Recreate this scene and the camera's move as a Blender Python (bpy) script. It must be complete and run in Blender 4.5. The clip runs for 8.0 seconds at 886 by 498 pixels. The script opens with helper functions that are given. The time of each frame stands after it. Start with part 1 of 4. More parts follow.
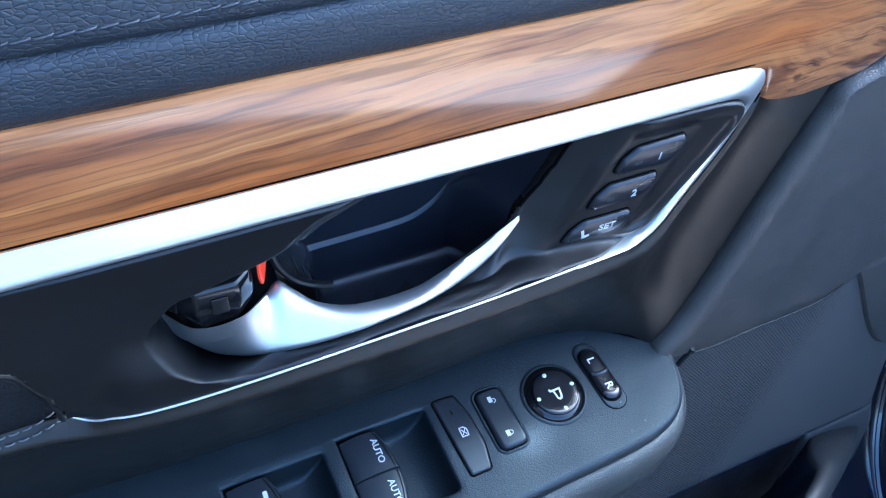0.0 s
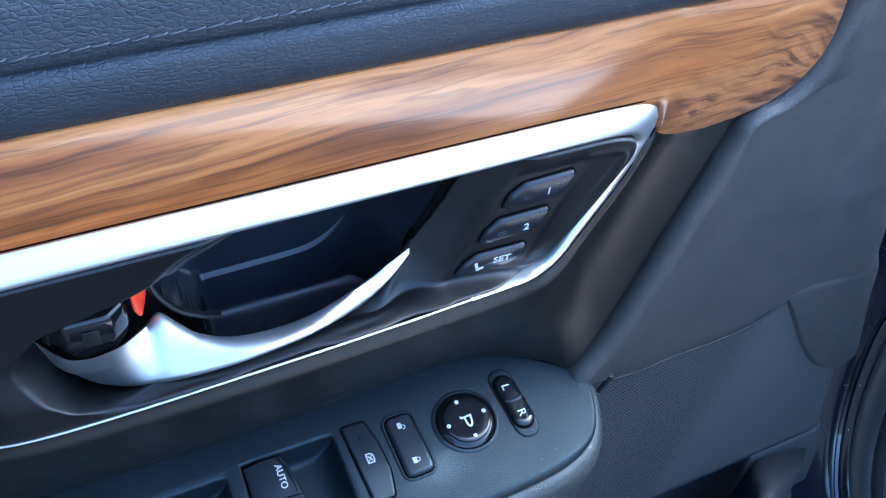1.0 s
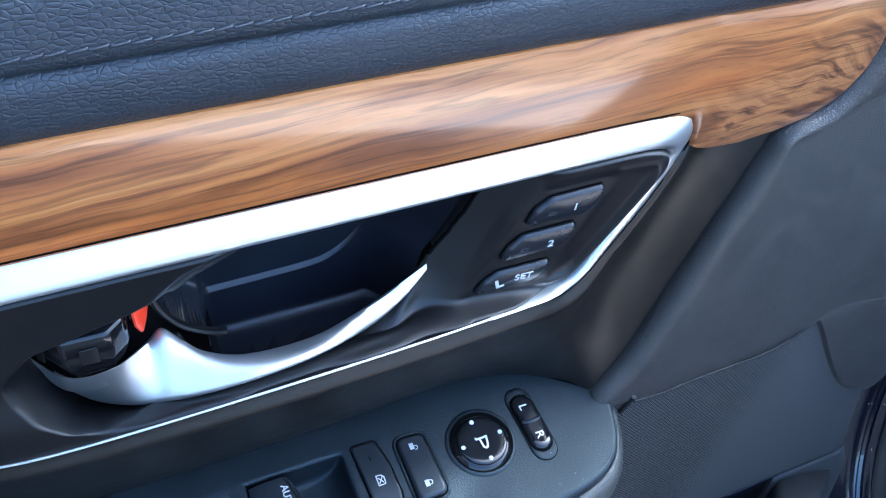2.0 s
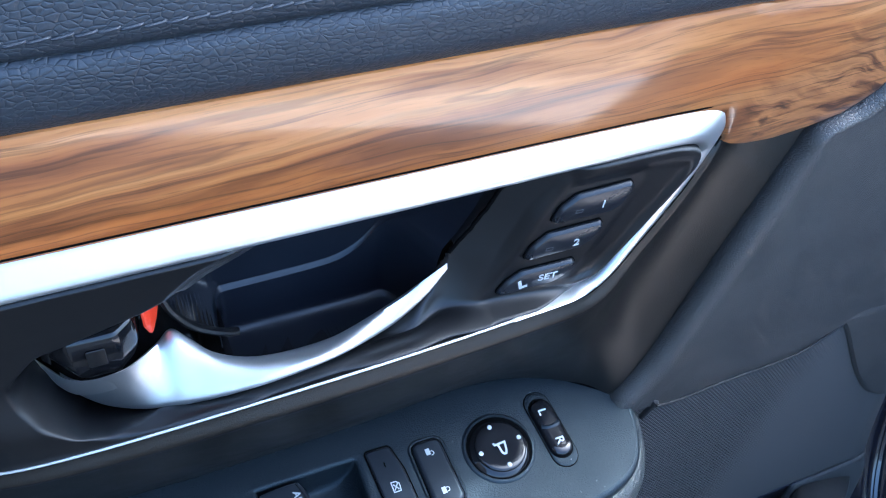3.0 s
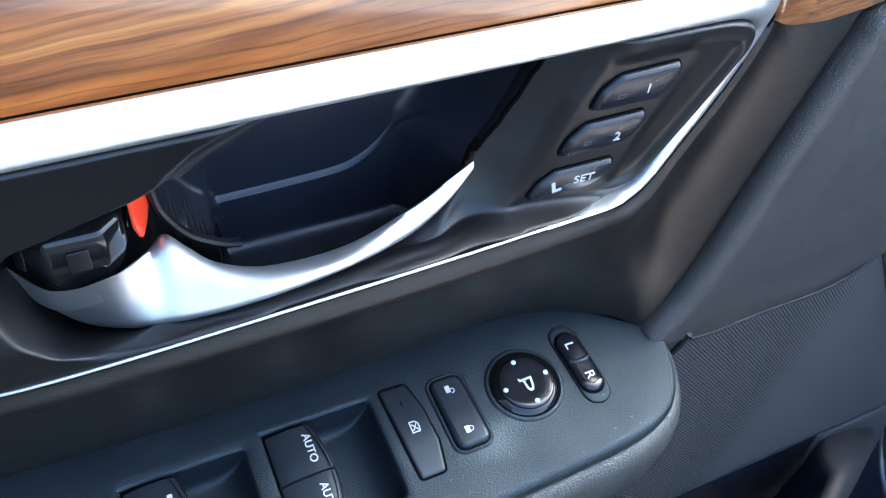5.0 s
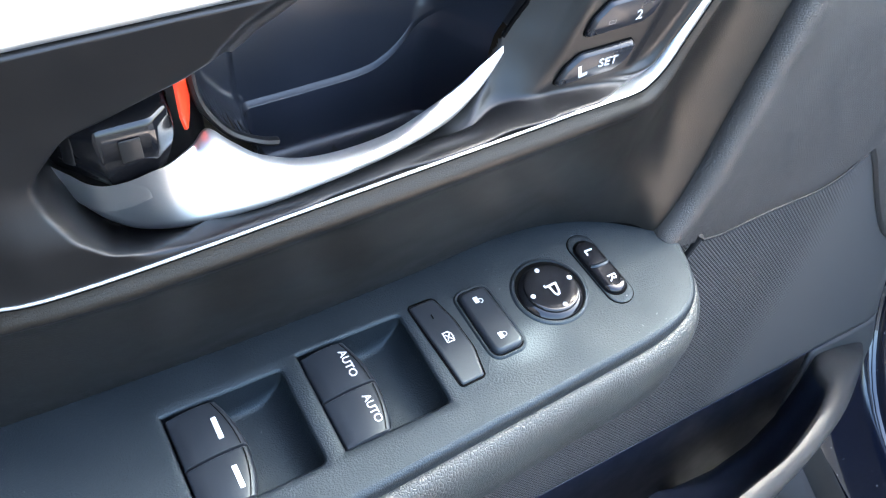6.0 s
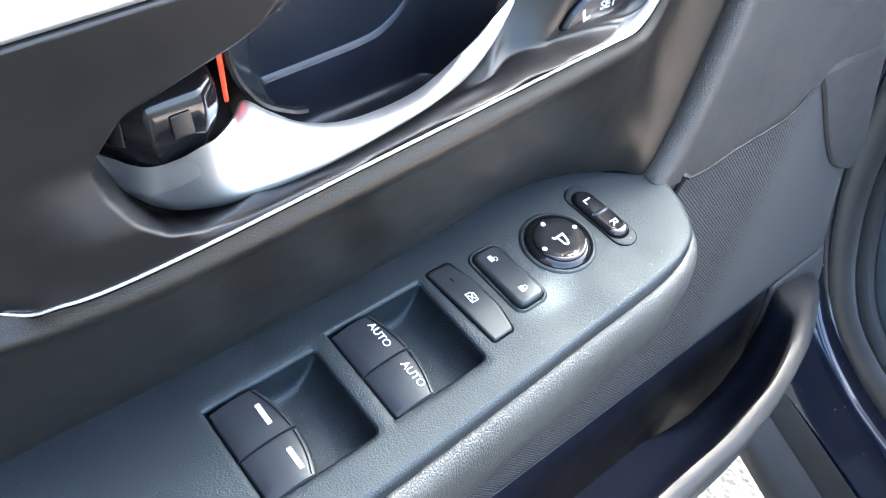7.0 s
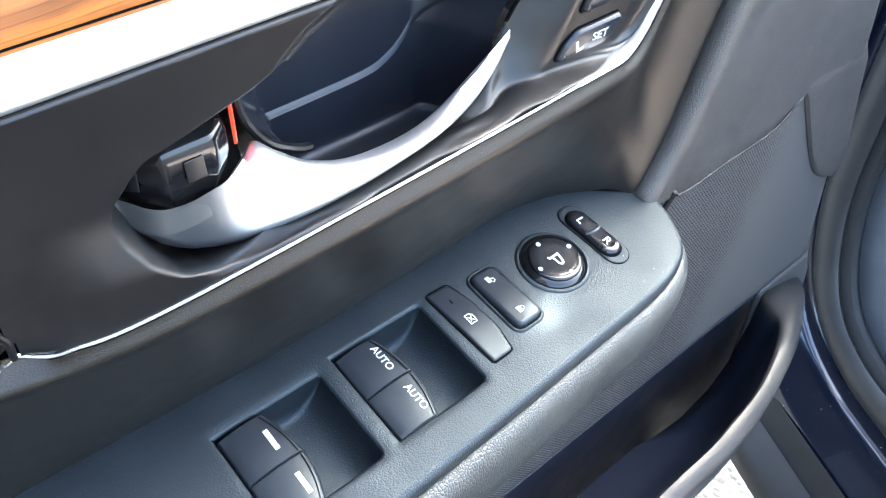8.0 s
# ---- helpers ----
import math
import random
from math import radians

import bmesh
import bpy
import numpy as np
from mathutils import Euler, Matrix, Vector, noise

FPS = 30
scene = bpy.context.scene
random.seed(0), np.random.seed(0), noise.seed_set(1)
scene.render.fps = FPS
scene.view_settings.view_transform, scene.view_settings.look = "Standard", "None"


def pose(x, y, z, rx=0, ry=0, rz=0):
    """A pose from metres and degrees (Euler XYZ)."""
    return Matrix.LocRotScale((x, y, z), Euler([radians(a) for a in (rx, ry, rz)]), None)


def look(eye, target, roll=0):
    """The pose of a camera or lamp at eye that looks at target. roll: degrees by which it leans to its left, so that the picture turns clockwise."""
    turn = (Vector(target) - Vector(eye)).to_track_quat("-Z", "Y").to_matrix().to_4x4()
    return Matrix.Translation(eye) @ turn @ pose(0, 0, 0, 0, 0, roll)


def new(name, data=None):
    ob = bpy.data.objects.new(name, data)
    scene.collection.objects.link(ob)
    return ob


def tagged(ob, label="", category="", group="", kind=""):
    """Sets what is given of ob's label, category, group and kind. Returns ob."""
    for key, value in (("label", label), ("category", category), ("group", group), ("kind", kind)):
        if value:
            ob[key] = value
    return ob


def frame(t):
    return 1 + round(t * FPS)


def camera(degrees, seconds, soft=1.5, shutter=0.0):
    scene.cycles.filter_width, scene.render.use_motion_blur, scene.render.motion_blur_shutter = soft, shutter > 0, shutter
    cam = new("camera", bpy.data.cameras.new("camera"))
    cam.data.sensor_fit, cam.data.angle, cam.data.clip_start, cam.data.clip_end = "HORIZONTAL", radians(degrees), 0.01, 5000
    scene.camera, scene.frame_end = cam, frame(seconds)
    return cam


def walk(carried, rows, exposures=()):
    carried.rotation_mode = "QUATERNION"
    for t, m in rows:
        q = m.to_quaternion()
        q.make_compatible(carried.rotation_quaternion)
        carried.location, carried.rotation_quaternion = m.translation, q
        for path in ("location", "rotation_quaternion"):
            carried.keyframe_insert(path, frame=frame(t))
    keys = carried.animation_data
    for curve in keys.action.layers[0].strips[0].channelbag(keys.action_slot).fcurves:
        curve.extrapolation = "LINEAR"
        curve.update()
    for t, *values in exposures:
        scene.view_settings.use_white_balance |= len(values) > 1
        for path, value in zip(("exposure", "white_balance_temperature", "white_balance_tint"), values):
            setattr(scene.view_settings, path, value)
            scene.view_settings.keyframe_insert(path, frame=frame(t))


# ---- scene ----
cam = camera(54.1, 8.0, soft=1.1)
PATH = [
    (0, (0.01106, 0.00551, 1.16619), (0.36093, 0.6404, 0.47734), 4.194),
    (0.5, (0.03692, -0.00972, 1.17812), (0.38232, 0.62166, 0.48382), 4.640),
    (1, (0.05791, -0.0067, 1.17858), (0.40051, 0.6315, 0.48914), 4.560),
    (1.5, (0.06393, 0.00383, 1.17369), (0.39973, 0.64531, 0.48394), 4.766),
    (3, (0.06172, 0.0213, 1.15941), (0.38764, 0.66829, 0.47009), 4.845),
    (3.5, (0.06713, 0.02916, 1.14817), (0.3935, 0.67472, 0.45772), 4.888),
    (4, (0.06949, 0.02734, 1.14182), (0.39573, 0.66914, 0.4478), 4.815),
    (4.2, (0.06833, 0.02353, 1.13604), (0.39626, 0.66459, 0.44213), 4.742),
    (5.3, (0.04823, 0.03091, 1.09927), (0.39264, 0.66213, 0.40433), 4.435),
    (5.5, (0.04575, 0.02953, 1.09088), (0.39017, 0.65981, 0.39508), 3.959),
    (6, (0.01445, 0.01879, 1.08302), (0.40534, 0.62723, 0.39237), 3.243),
    (6.5, (-0.01938, 0.02381, 1.0841), (0.42184, 0.59835, 0.39474), 2.454),
    (7, (-0.02818, 0.03318, 1.07145), (0.44744, 0.58372, 0.38538), 1.716),
    (7.5, (-0.03823, 0.04276, 1.07292), (0.44954, 0.58245, 0.38676), 1.774),
    (8, (-0.03265, 0.03798, 1.08467), (0.45654, 0.57612, 0.3983), 1.714),
]

EXPOSURES = [(0, 3.08, 4880, 3), (2.0, 3.10, 5200, 3), (4.2, 3.05, 5320, 3), (5.5, 3.64, 6300, 3.5), (6.5, 4.38, 6800, 5), (8.0, 4.38, 6850, 5)]
walk(cam, [(t, look(eye, target, roll)) for t, eye, target, roll in PATH], EXPOSURES)

# ---- light: clear day, the door's inner face turned away from the sun ----
SUN_UP, SUN_TURN = 50.0, 76.0
world = bpy.data.worlds.new("sky")
scene.world = world
world.use_nodes = True
wn = world.node_tree
sky = wn.nodes.new("ShaderNodeTexSky")
sky.sky_type = "NISHITA"
sky.sun_disc = False
sky.dust_density = 5.0
sky.ozone_density = 4.0
sky.sun_elevation = radians(SUN_UP)
sky.sun_rotation = radians(SUN_TURN)
wn.links.new(sky.outputs["Color"], wn.nodes["Background"].inputs["Color"])
wn.nodes["Background"].inputs["Strength"].default_value = 0.15
sun = bpy.data.lights.new("sun", "SUN")
sun.energy, sun.angle, sun.color = 1.7, radians(4), (0.97, 0.98, 1.0)
sun_dir = Vector((math.sin(radians(SUN_TURN)) * math.cos(radians(SUN_UP)), math.cos(radians(SUN_TURN)) * math.cos(radians(SUN_UP)), math.sin(radians(SUN_UP))))
new("sun", sun).matrix_world = look(sun_dir * 8, (0, 0, 0))


# ---- materials ----
class Mat:
    """A node material under construction."""

    def __init__(self, name, rough=0.5, metal=0.0, color=(0.5, 0.5, 0.5), spec=0.5, gleam=(1, 1, 1)):
        self.m = bpy.data.materials.new(name)
        self.m.use_nodes = True
        self.t = self.m.node_tree
        self.b = self.t.nodes["Principled BSDF"]
        self.b.inputs["Roughness"].default_value = rough
        self.b.inputs["Metallic"].default_value = metal
        self.b.inputs["Base Color"].default_value = (*color, 1)
        self.b.inputs["Specular IOR Level"].default_value = spec
        self.b.inputs["Specular Tint"].default_value = (*gleam, 1)
        self.heights = []

    def node(self, kind, **kw):
        n = self.t.nodes.new(kind)
        for k, v in kw.items():
            n.inputs[k].default_value = v
        return n

    def link(self, a, b):
        self.t.links.new(a, b)

    def coords(self, scale=(1, 1, 1), rot=(0, 0, 0), warp=0.0, warp_scale=100.0):
        tc = self.node("ShaderNodeTexCoord")
        out = tc.outputs["Object"]
        if warp:
            nz = self.node("ShaderNodeTexNoise", Scale=warp_scale, Detail=2.0)
            self.link(out, nz.inputs["Vector"])
            sub = self.node("ShaderNodeVectorMath")
            sub.operation = "SUBTRACT"
            sub.inputs[1].default_value = (0.5, 0.5, 0.5)
            self.link(nz.outputs["Color"], sub.inputs[0])
            mul = self.node("ShaderNodeVectorMath")
            mul.operation = "SCALE"
            mul.inputs["Scale"].default_value = warp
            self.link(sub.outputs[0], mul.inputs[0])
            add = self.node("ShaderNodeVectorMath")
            self.link(out, add.inputs[0])
            self.link(mul.outputs[0], add.inputs[1])
            out = add.outputs[0]
        mp = self.node("ShaderNodeMapping")
        mp.inputs["Scale"].default_value = scale
        mp.inputs["Rotation"].default_value = [radians(a) for a in rot]
        self.link(out, mp.inputs["Vector"])
        return mp.outputs["Vector"]

    def noise(self, vec, scale, detail=3.0, rough=0.5, distortion=0.0):
        n = self.node("ShaderNodeTexNoise", Scale=scale, Detail=detail, Roughness=rough, Distortion=distortion)
        self.link(vec, n.inputs["Vector"])
        return n.outputs["Fac"]

    def cells(self, vec, scale, feature="DISTANCE_TO_EDGE"):
        n = self.node("ShaderNodeTexVoronoi", Scale=scale)
        n.feature = feature
        self.link(vec, n.inputs["Vector"])
        return n.outputs["Distance"]

    def ramp(self, fac, *stops):
        r = self.node("ShaderNodeValToRGB")
        el = r.color_ramp.elements
        while len(el) < len(stops):
            el.new(0.5)
        for e, (p, c) in zip(el, stops):
            e.position = p
            e.color = (*c, 1) if isinstance(c, tuple) else (c, c, c, 1)
        self.link(fac, r.inputs["Fac"])
        return r.outputs["Color"]

    def mix(self, fac, a, b, mode="MIX"):
        m = self.node("ShaderNodeMix")
        m.data_type, m.blend_type = "RGBA", mode
        for sock, v in ((m.inputs[0], fac), (m.inputs[6], a), (m.inputs[7], b)):
            if isinstance(v, (int, float)):
                sock.default_value = v
            elif isinstance(v, tuple):
                sock.default_value = (*v, 1)
            else:
                self.link(v, sock)
        return m.outputs[2]

    def math(self, op, a, b=0.0, c=0.0):
        m = self.node("ShaderNodeMath")
        m.operation = op
        for sock, v in zip(m.inputs, (a, b, c)):
            if isinstance(v, (int, float)):
                sock.default_value = v
            else:
                self.link(v, sock)
        return m.outputs[0]

    def color(self, out):
        self.link(out, self.b.inputs["Base Color"])

    def rough(self, out):
        self.link(out, self.b.inputs["Roughness"])

    def bump(self, height, distance, strength=1.0):
        n = self.node("ShaderNodeBump", Distance=distance, Strength=strength)
        self.link(height, n.inputs["Height"])
        if self.heights:
            self.link(self.heights[-1], n.inputs["Normal"])
        self.heights.append(n.outputs["Normal"])
        self.link(n.outputs["Normal"], self.b.inputs["Normal"])

    def coat(self, weight, rough):
        self.b.inputs["Coat Weight"].default_value = weight
        self.b.inputs["Coat Roughness"].default_value = rough


def leather(name, color, cell, depth, rough, stretch=(1, 1, 1), rot=(0, 0, 0), spec=0.5, gleam=(1, 1, 1), crease=0.6):
    """Pebbled hide: rounded grains of about cell metres with soft valleys, wandering creases and fine pores."""
    m = Mat(name, rough, color=color, spec=spec, gleam=gleam)
    v = m.coords(stretch, rot, warp=cell * 0.9, warp_scale=0.35 / cell)
    edge = m.cells(v, 1 / cell)
    pebble = m.ramp(edge, (0.0, 0.0), (0.05, 0.35), (0.14, 0.75), (0.32, 1.0))
    m.bump(pebble, depth)
    wander = m.noise(m.coords(stretch, rot), 0.42 / cell, 3, 0.55)
    m.bump(wander, depth * 1.6 * crease)
    m.bump(m.noise(m.coords(), 2.6 / cell, 2), depth * 0.25)
    tone = m.noise(m.coords(), 30, 4)
    low = tuple(c * 0.80 for c in color)
    high = tuple(c * 1.2 for c in color)
    m.color(m.mix(0.5, m.ramp(tone, (0.3, low), (0.7, high)), m.ramp(pebble, (0.0, low), (1.0, high))))
    m.rough(m.ramp(m.noise(m.coords(), 60, 3), (0.3, rough - 0.05), (0.7, rough + 0.07)))
    return m.m


def grained(name, color, size, depth, rough, stretch=(1, 1, 1), rot=(0, 0, 0), spec=0.5, scuff=0.0, gleam=(1, 1, 1), pebbled=False):
    m = Mat(name, rough, color=color, spec=spec, gleam=gleam)
    v = m.coords(stretch, rot)
    if pebbled:
        n = m.node("ShaderNodeTexVoronoi", Scale=1 / size)
        n.feature = "SMOOTH_F1"
        n.inputs["Smoothness"].default_value = 0.3
        m.link(m.coords(stretch, rot, warp=size * 0.8, warp_scale=0.5 / size), n.inputs["Vector"])
        m.bump(m.ramp(n.outputs["Distance"], (0.05, 1.0), (0.45, 0.55), (0.8, 0.0)), depth)
    m.bump(m.noise(v, 1 / size, 3, 0.6), depth * (0.5 if pebbled else 1.0))
    tone = m.noise(m.coords(), 22, 4, 0.6)
    base = m.ramp(tone, (0.3, tuple(c * 0.85 for c in color)), (0.7, tuple(c * 1.15 for c in color)))
    if scuff:
        specks = m.ramp(m.noise(m.coords(), 420, 2, 0.4), (0.71, 0.0), (0.76, 1.0))
        patch = m.ramp(m.noise(m.coords(), 28, 3), (0.52, 0.0), (0.7, 1.0))
        f = m.math("MULTIPLY", m.math("MULTIPLY", specks, patch), scuff)
        base = m.mix(f, base, (0.25, 0.26, 0.27))
    m.color(base)
    m.rough(m.ramp(m.noise(m.coords(), 45, 3), (0.3, rough - 0.05), (0.7, rough + 0.07)))
    return m.m


LEATHER = leather("charcoal_leather", (0.020, 0.024, 0.030), 0.0016, 0.00015, 0.42, (0.60, 1, 1.0), (0, 38, 0), spec=0.5, crease=0.5)
SIDE_LEATHER = leather("armrest_leather", (0.034, 0.037, 0.036), 0.0016, 0.00018, 0.40, gleam=(0.95, 1.0, 0.95))
VINYL = leather("soft_vinyl", (0.0080, 0.0071, 0.0062), 0.0009, 0.000040, 0.33, (0.7, 1, 1), (0, -40, 0), spec=0.45, gleam=(1.0, 0.92, 0.83), crease=0.8)
CORNER_LEATHER = leather("corner_leather", (0.0085, 0.009, 0.010), 0.0018, 0.00015, 0.45, spec=0.25)
PANEL = leather("grained_panel", (0.034, 0.0336, 0.033), 0.0013, 0.00017, 0.34, (0.9, 0.9, 1.0), (0, 30, 0), spec=0.8, gleam=(1.0, 0.91, 0.81), crease=0.2)
SWITCH_PLASTIC = grained("switch_plate_plastic", (0.0042, 0.0060, 0.0088), 0.0007, 0.00010, 0.50, scuff=0.45, spec=0.50, pebbled=True, gleam=(0.75, 0.93, 1.0))
BUTTON_PLASTIC = grained("button_plastic", (0.014, 0.016, 0.020), 0.0004, 0.00004, 0.34, spec=0.4, gleam=(0.82, 0.97, 1.0))
SATIN_BLACK = grained("satin_black", (0.0045, 0.0045, 0.005), 0.0005, 0.00003, 0.36, spec=0.40)
KEY_PLASTIC = grained("memory_key_plastic", (0.009, 0.0105, 0.014), 0.0005, 0.00004, 0.30)
CUP_PLASTIC = grained("cup_plastic", (0.011, 0.013, 0.019), 0.0006, 0.00003, 0.34, spec=0.5)
POCKET_PLASTIC = grained("pocket_plastic", (0.034, 0.034, 0.034), 0.0008, 0.0002, 0.42, gleam=(1.0, 0.97, 0.9))
# base colour pushed to blue in place of the sky's blurred reflection
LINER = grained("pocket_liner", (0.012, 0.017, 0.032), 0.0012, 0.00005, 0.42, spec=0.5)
RUBBER = grained("rubber", (0.022, 0.022, 0.022), 0.001, 0.00008, 0.42)
CLADDING = grained("cladding_plastic", (0.014, 0.014, 0.0145), 0.0015, 0.0003, 0.55, spec=0.25)
KICK = grained("kick_panel_plastic", (0.085, 0.094, 0.105), 0.002, 0.0002, 0.5)
TAN_WALL = grained("plain_tan_wall", (0.58, 0.48, 0.41), 0.004, 0.0002, 0.7)
BLOCKER_GREY = grained("plain_dark_blocker", (0.030, 0.030, 0.032), 0.004, 0.0002, 0.8)
GAP = Mat("dark_gap", 0.9, color=(0.002, 0.002, 0.002), spec=0.05).m


def make_gloss():
    m = Mat("gloss_black", 0.2, color=(0.006, 0.006, 0.007))
    m.rough(m.ramp(m.noise(m.coords(), 90, 3), (0.3, 0.09), (0.7, 0.16)))
    return m.m


GLOSS = make_gloss()


def make_silver():
    m = Mat("satin_silver", 0.40, 1.0, (0.72, 0.73, 0.73))
    m.bump(m.noise(m.coords(), 5000, 1), 0.000006)
    m.rough(m.ramp(m.noise(m.coords(), 35, 3), (0.3, 0.36), (0.7, 0.46)))
    return m.m


SILVER = make_silver()


def make_wood():
    m = Mat("olive_ash_wood", 0.36)

    def stretched(vec, scale):
        mp = m.node("ShaderNodeMapping")
        mp.inputs["Scale"].default_value = scale
        m.link(vec, mp.inputs["Vector"])
        return mp.outputs["Vector"]

    v = m.coords((1, 1, 1), (0, 2.0, 0), warp=0.011, warp_scale=13)
    near = m.coords((1, 1, 1), (0, -16, 0), warp=0.034, warp_scale=24)
    # straight figure along the strip
    bands = m.noise(stretched(v, (4.5, 20, 82)), 1.0, 6, 0.56, 0.5)
    vein = m.noise(stretched(v, (2.6, 20, 100)), 1.0, 4, 0.55, 0.8)
    fine = m.noise(stretched(v, (70, 60, 1100)), 1.0, 3, 0.6)
    wide = m.noise(stretched(v, (3, 10, 34)), 1.0, 3, 0.5)
    # swirling figure at the front end
    burl = m.noise(stretched(near, (19, 30, 88)), 1.0, 5, 0.58, 0.9)
    sep = m.node("ShaderNodeSeparateXYZ")
    m.link(m.coords(warp=0.02, warp_scale=30), sep.inputs[0])
    end = m.math("MULTIPLY", m.ramp(sep.outputs[0], (0.272, 0.0), (0.292, 1.0)), m.ramp(m.math("SUBTRACT", m.math("SUBTRACT", sep.outputs[2], m.math("MULTIPLY", sep.outputs[0], 0.28)), 0.87), (0.036, 1.0), (0.052, 0.0)))
    stops = ((0.27, (0.085, 0.024, 0.007)), (0.37, (0.200, 0.064, 0.016)), (0.45, (0.360, 0.125, 0.030)), (0.55, (0.480, 0.185, 0.045)), (0.65, (0.580, 0.255, 0.075)), (0.76, (0.300, 0.100, 0.026)))
    tint = m.ramp(bands, *stops)
    figure = m.ramp(burl, (0.34, (0.024, 0.009, 0.004)), (0.43, (0.085, 0.030, 0.011)), (0.50, (0.300, 0.115, 0.036)), (0.60, (0.440, 0.180, 0.055)), (0.70, (0.120, 0.042, 0.014)))
    tint = m.mix(end, tint, figure)
    hue = m.ramp(wide, (0.32, (0.66, 0.58, 0.54)), (0.45, (0.95, 0.93, 0.95)), (0.56, (1.0, 0.98, 0.92)), (0.68, (1.15, 0.98, 0.74)))
    streak = m.ramp(fine, (0.30, 0.66), (0.44, 0.94), (0.75, 1.0))
    dark = m.ramp(vein, (0.450, 1.0), (0.482, 0.62), (0.490, 0.55), (0.515, 1.0))
    m.color(m.mix(1.0, m.mix(1.0, m.mix(1.0, tint, hue, "MULTIPLY"), streak, "MULTIPLY"), dark, "MULTIPLY"))
    m.bump(fine, 0.00003)
    m.coat(1.0, 0.10)
    m.b.inputs["Coat IOR"].default_value = 1.6
    return m.m


WOOD = make_wood()


def make_grille():
    m = Mat("speaker_weave", 0.5, color=(0.04, 0.043, 0.05), spec=0.3)
    sep = m.node("ShaderNodeSeparateXYZ")
    m.link(m.coords(), sep.inputs[0])
    x, z = sep.outputs[0], sep.outputs[2]
    px, pz = 2 * math.pi / 0.0023, 2 * math.pi / 0.0026
    z = m.math("ADD", z, m.math("MULTIPLY", x, 0.055))
    holes = m.math("MULTIPLY", m.math("SINE", m.math("MULTIPLY", x, px)), m.math("SINE", m.math("MULTIPLY", z, pz)))
    ribs = m.math("SINE", m.math("MULTIPLY", m.math("ADD", z, m.math("MULTIPLY", x, 0.04)), pz))
    both = m.math("ADD", m.math("MULTIPLY", holes, 0.8), m.math("MULTIPLY", ribs, 0.2))
    fade = m.ramp(m.math("ADD", x, m.math("MULTIPLY", m.math("SUBTRACT", z, 0.8), -0.25)), (0.395, 1.0), (0.43, 0.0))
    h = m.math("MULTIPLY", both, fade)
    m.bump(h, 0.0006)
    m.color(m.ramp(m.math("ADD", m.math("MULTIPLY", h, 0.5), 0.5), (0.22, (0.010, 0.010, 0.010)), (0.40, (0.054, 0.053, 0.052)), (0.9, (0.076, 0.074, 0.072))))
    m.link(m.ramp(m.math("ADD", m.math("MULTIPLY", h, 0.5), 0.5), (0.25, 0.02), (0.5, 0.40)), m.b.inputs["Specular IOR Level"])
    return m.m


GRILLE = make_grille()
RED = Mat("red_lock_mark", 0.4, color=(0.75, 0.045, 0.012)).m
WHITE = Mat("white_legend", 0.5, color=(0.47, 0.48, 0.48)).m
DIM = Mat("grey_legend", 0.5, color=(0.10, 0.105, 0.11)).m
THREAD = grained("stitch_thread", (0.018, 0.022, 0.030), 0.0003, 0.0001, 0.6)
PALE_THREAD = grained("pale_thread", (0.14, 0.14, 0.14), 0.0003, 0.0001, 0.6)


def make_paint():
    m = Mat("dark_blue_paint", 0.25, 0.2, (0.0016, 0.0034, 0.011))
    m.coat(1.0, 0.03)
    dirt = m.ramp(m.noise(m.coords(), 160, 2, 0.6), (0.72, 0.0), (0.75, 1.0))
    m.color(m.mix(dirt, (0.0016, 0.0034, 0.011), (0.30, 0.30, 0.28)))
    return m.m


PAINT = make_paint()


def make_ground():
    m = Mat("worn_asphalt", 0.85)
    v = m.coords()
    n = m.node("ShaderNodeTexVoronoi", Scale=85.0)
    m.link(m.coords(warp=0.012, warp_scale=40), n.inputs["Vector"])
    stone = m.ramp(n.outputs["Color"], (0.1, (0.012, 0.0118, 0.0115)), (0.5, (0.030, 0.0295, 0.0285)), (0.9, (0.062, 0.061, 0.059)))
    tone = m.ramp(m.noise(v, 300, 4, 0.6), (0.3, (0.013, 0.0128, 0.0124)), (0.7, (0.050, 0.049, 0.0475)))
    m.color(m.mix(0.45, stone, tone))
    m.bump(m.ramp(n.outputs["Distance"], (0.0, 1.0), (0.7, 0.0)), 0.004)
    return m.m


GROUND = make_ground()


# ---- building helpers ----
def curve(points, n):
    """n points along a smooth chain through the given ones, evenly spaced."""
    p = np.array(points, float)
    q = np.vstack([2 * p[0] - p[1], p, 2 * p[-1] - p[-2]])
    out = []
    for i in range(1, len(q) - 2):
        for u in np.linspace(0, 1, 24, endpoint=False):
            a, b, c, d = q[i - 1], q[i], q[i + 1], q[i + 2]
            out.append(0.5 * (2 * b + (c - a) * u + (2 * a - 5 * b + 4 * c - d) * u * u + (3 * b - a - 3 * c + d) * u ** 3))
    out.append(p[-1])
    out = np.array(out)
    s = np.r_[0, np.cumsum(np.linalg.norm(np.diff(out, axis=0), axis=1))]
    t = np.linspace(0, s[-1], n)
    return np.stack([np.interp(t, s, out[:, k]) for k in range(out.shape[1])], 1)


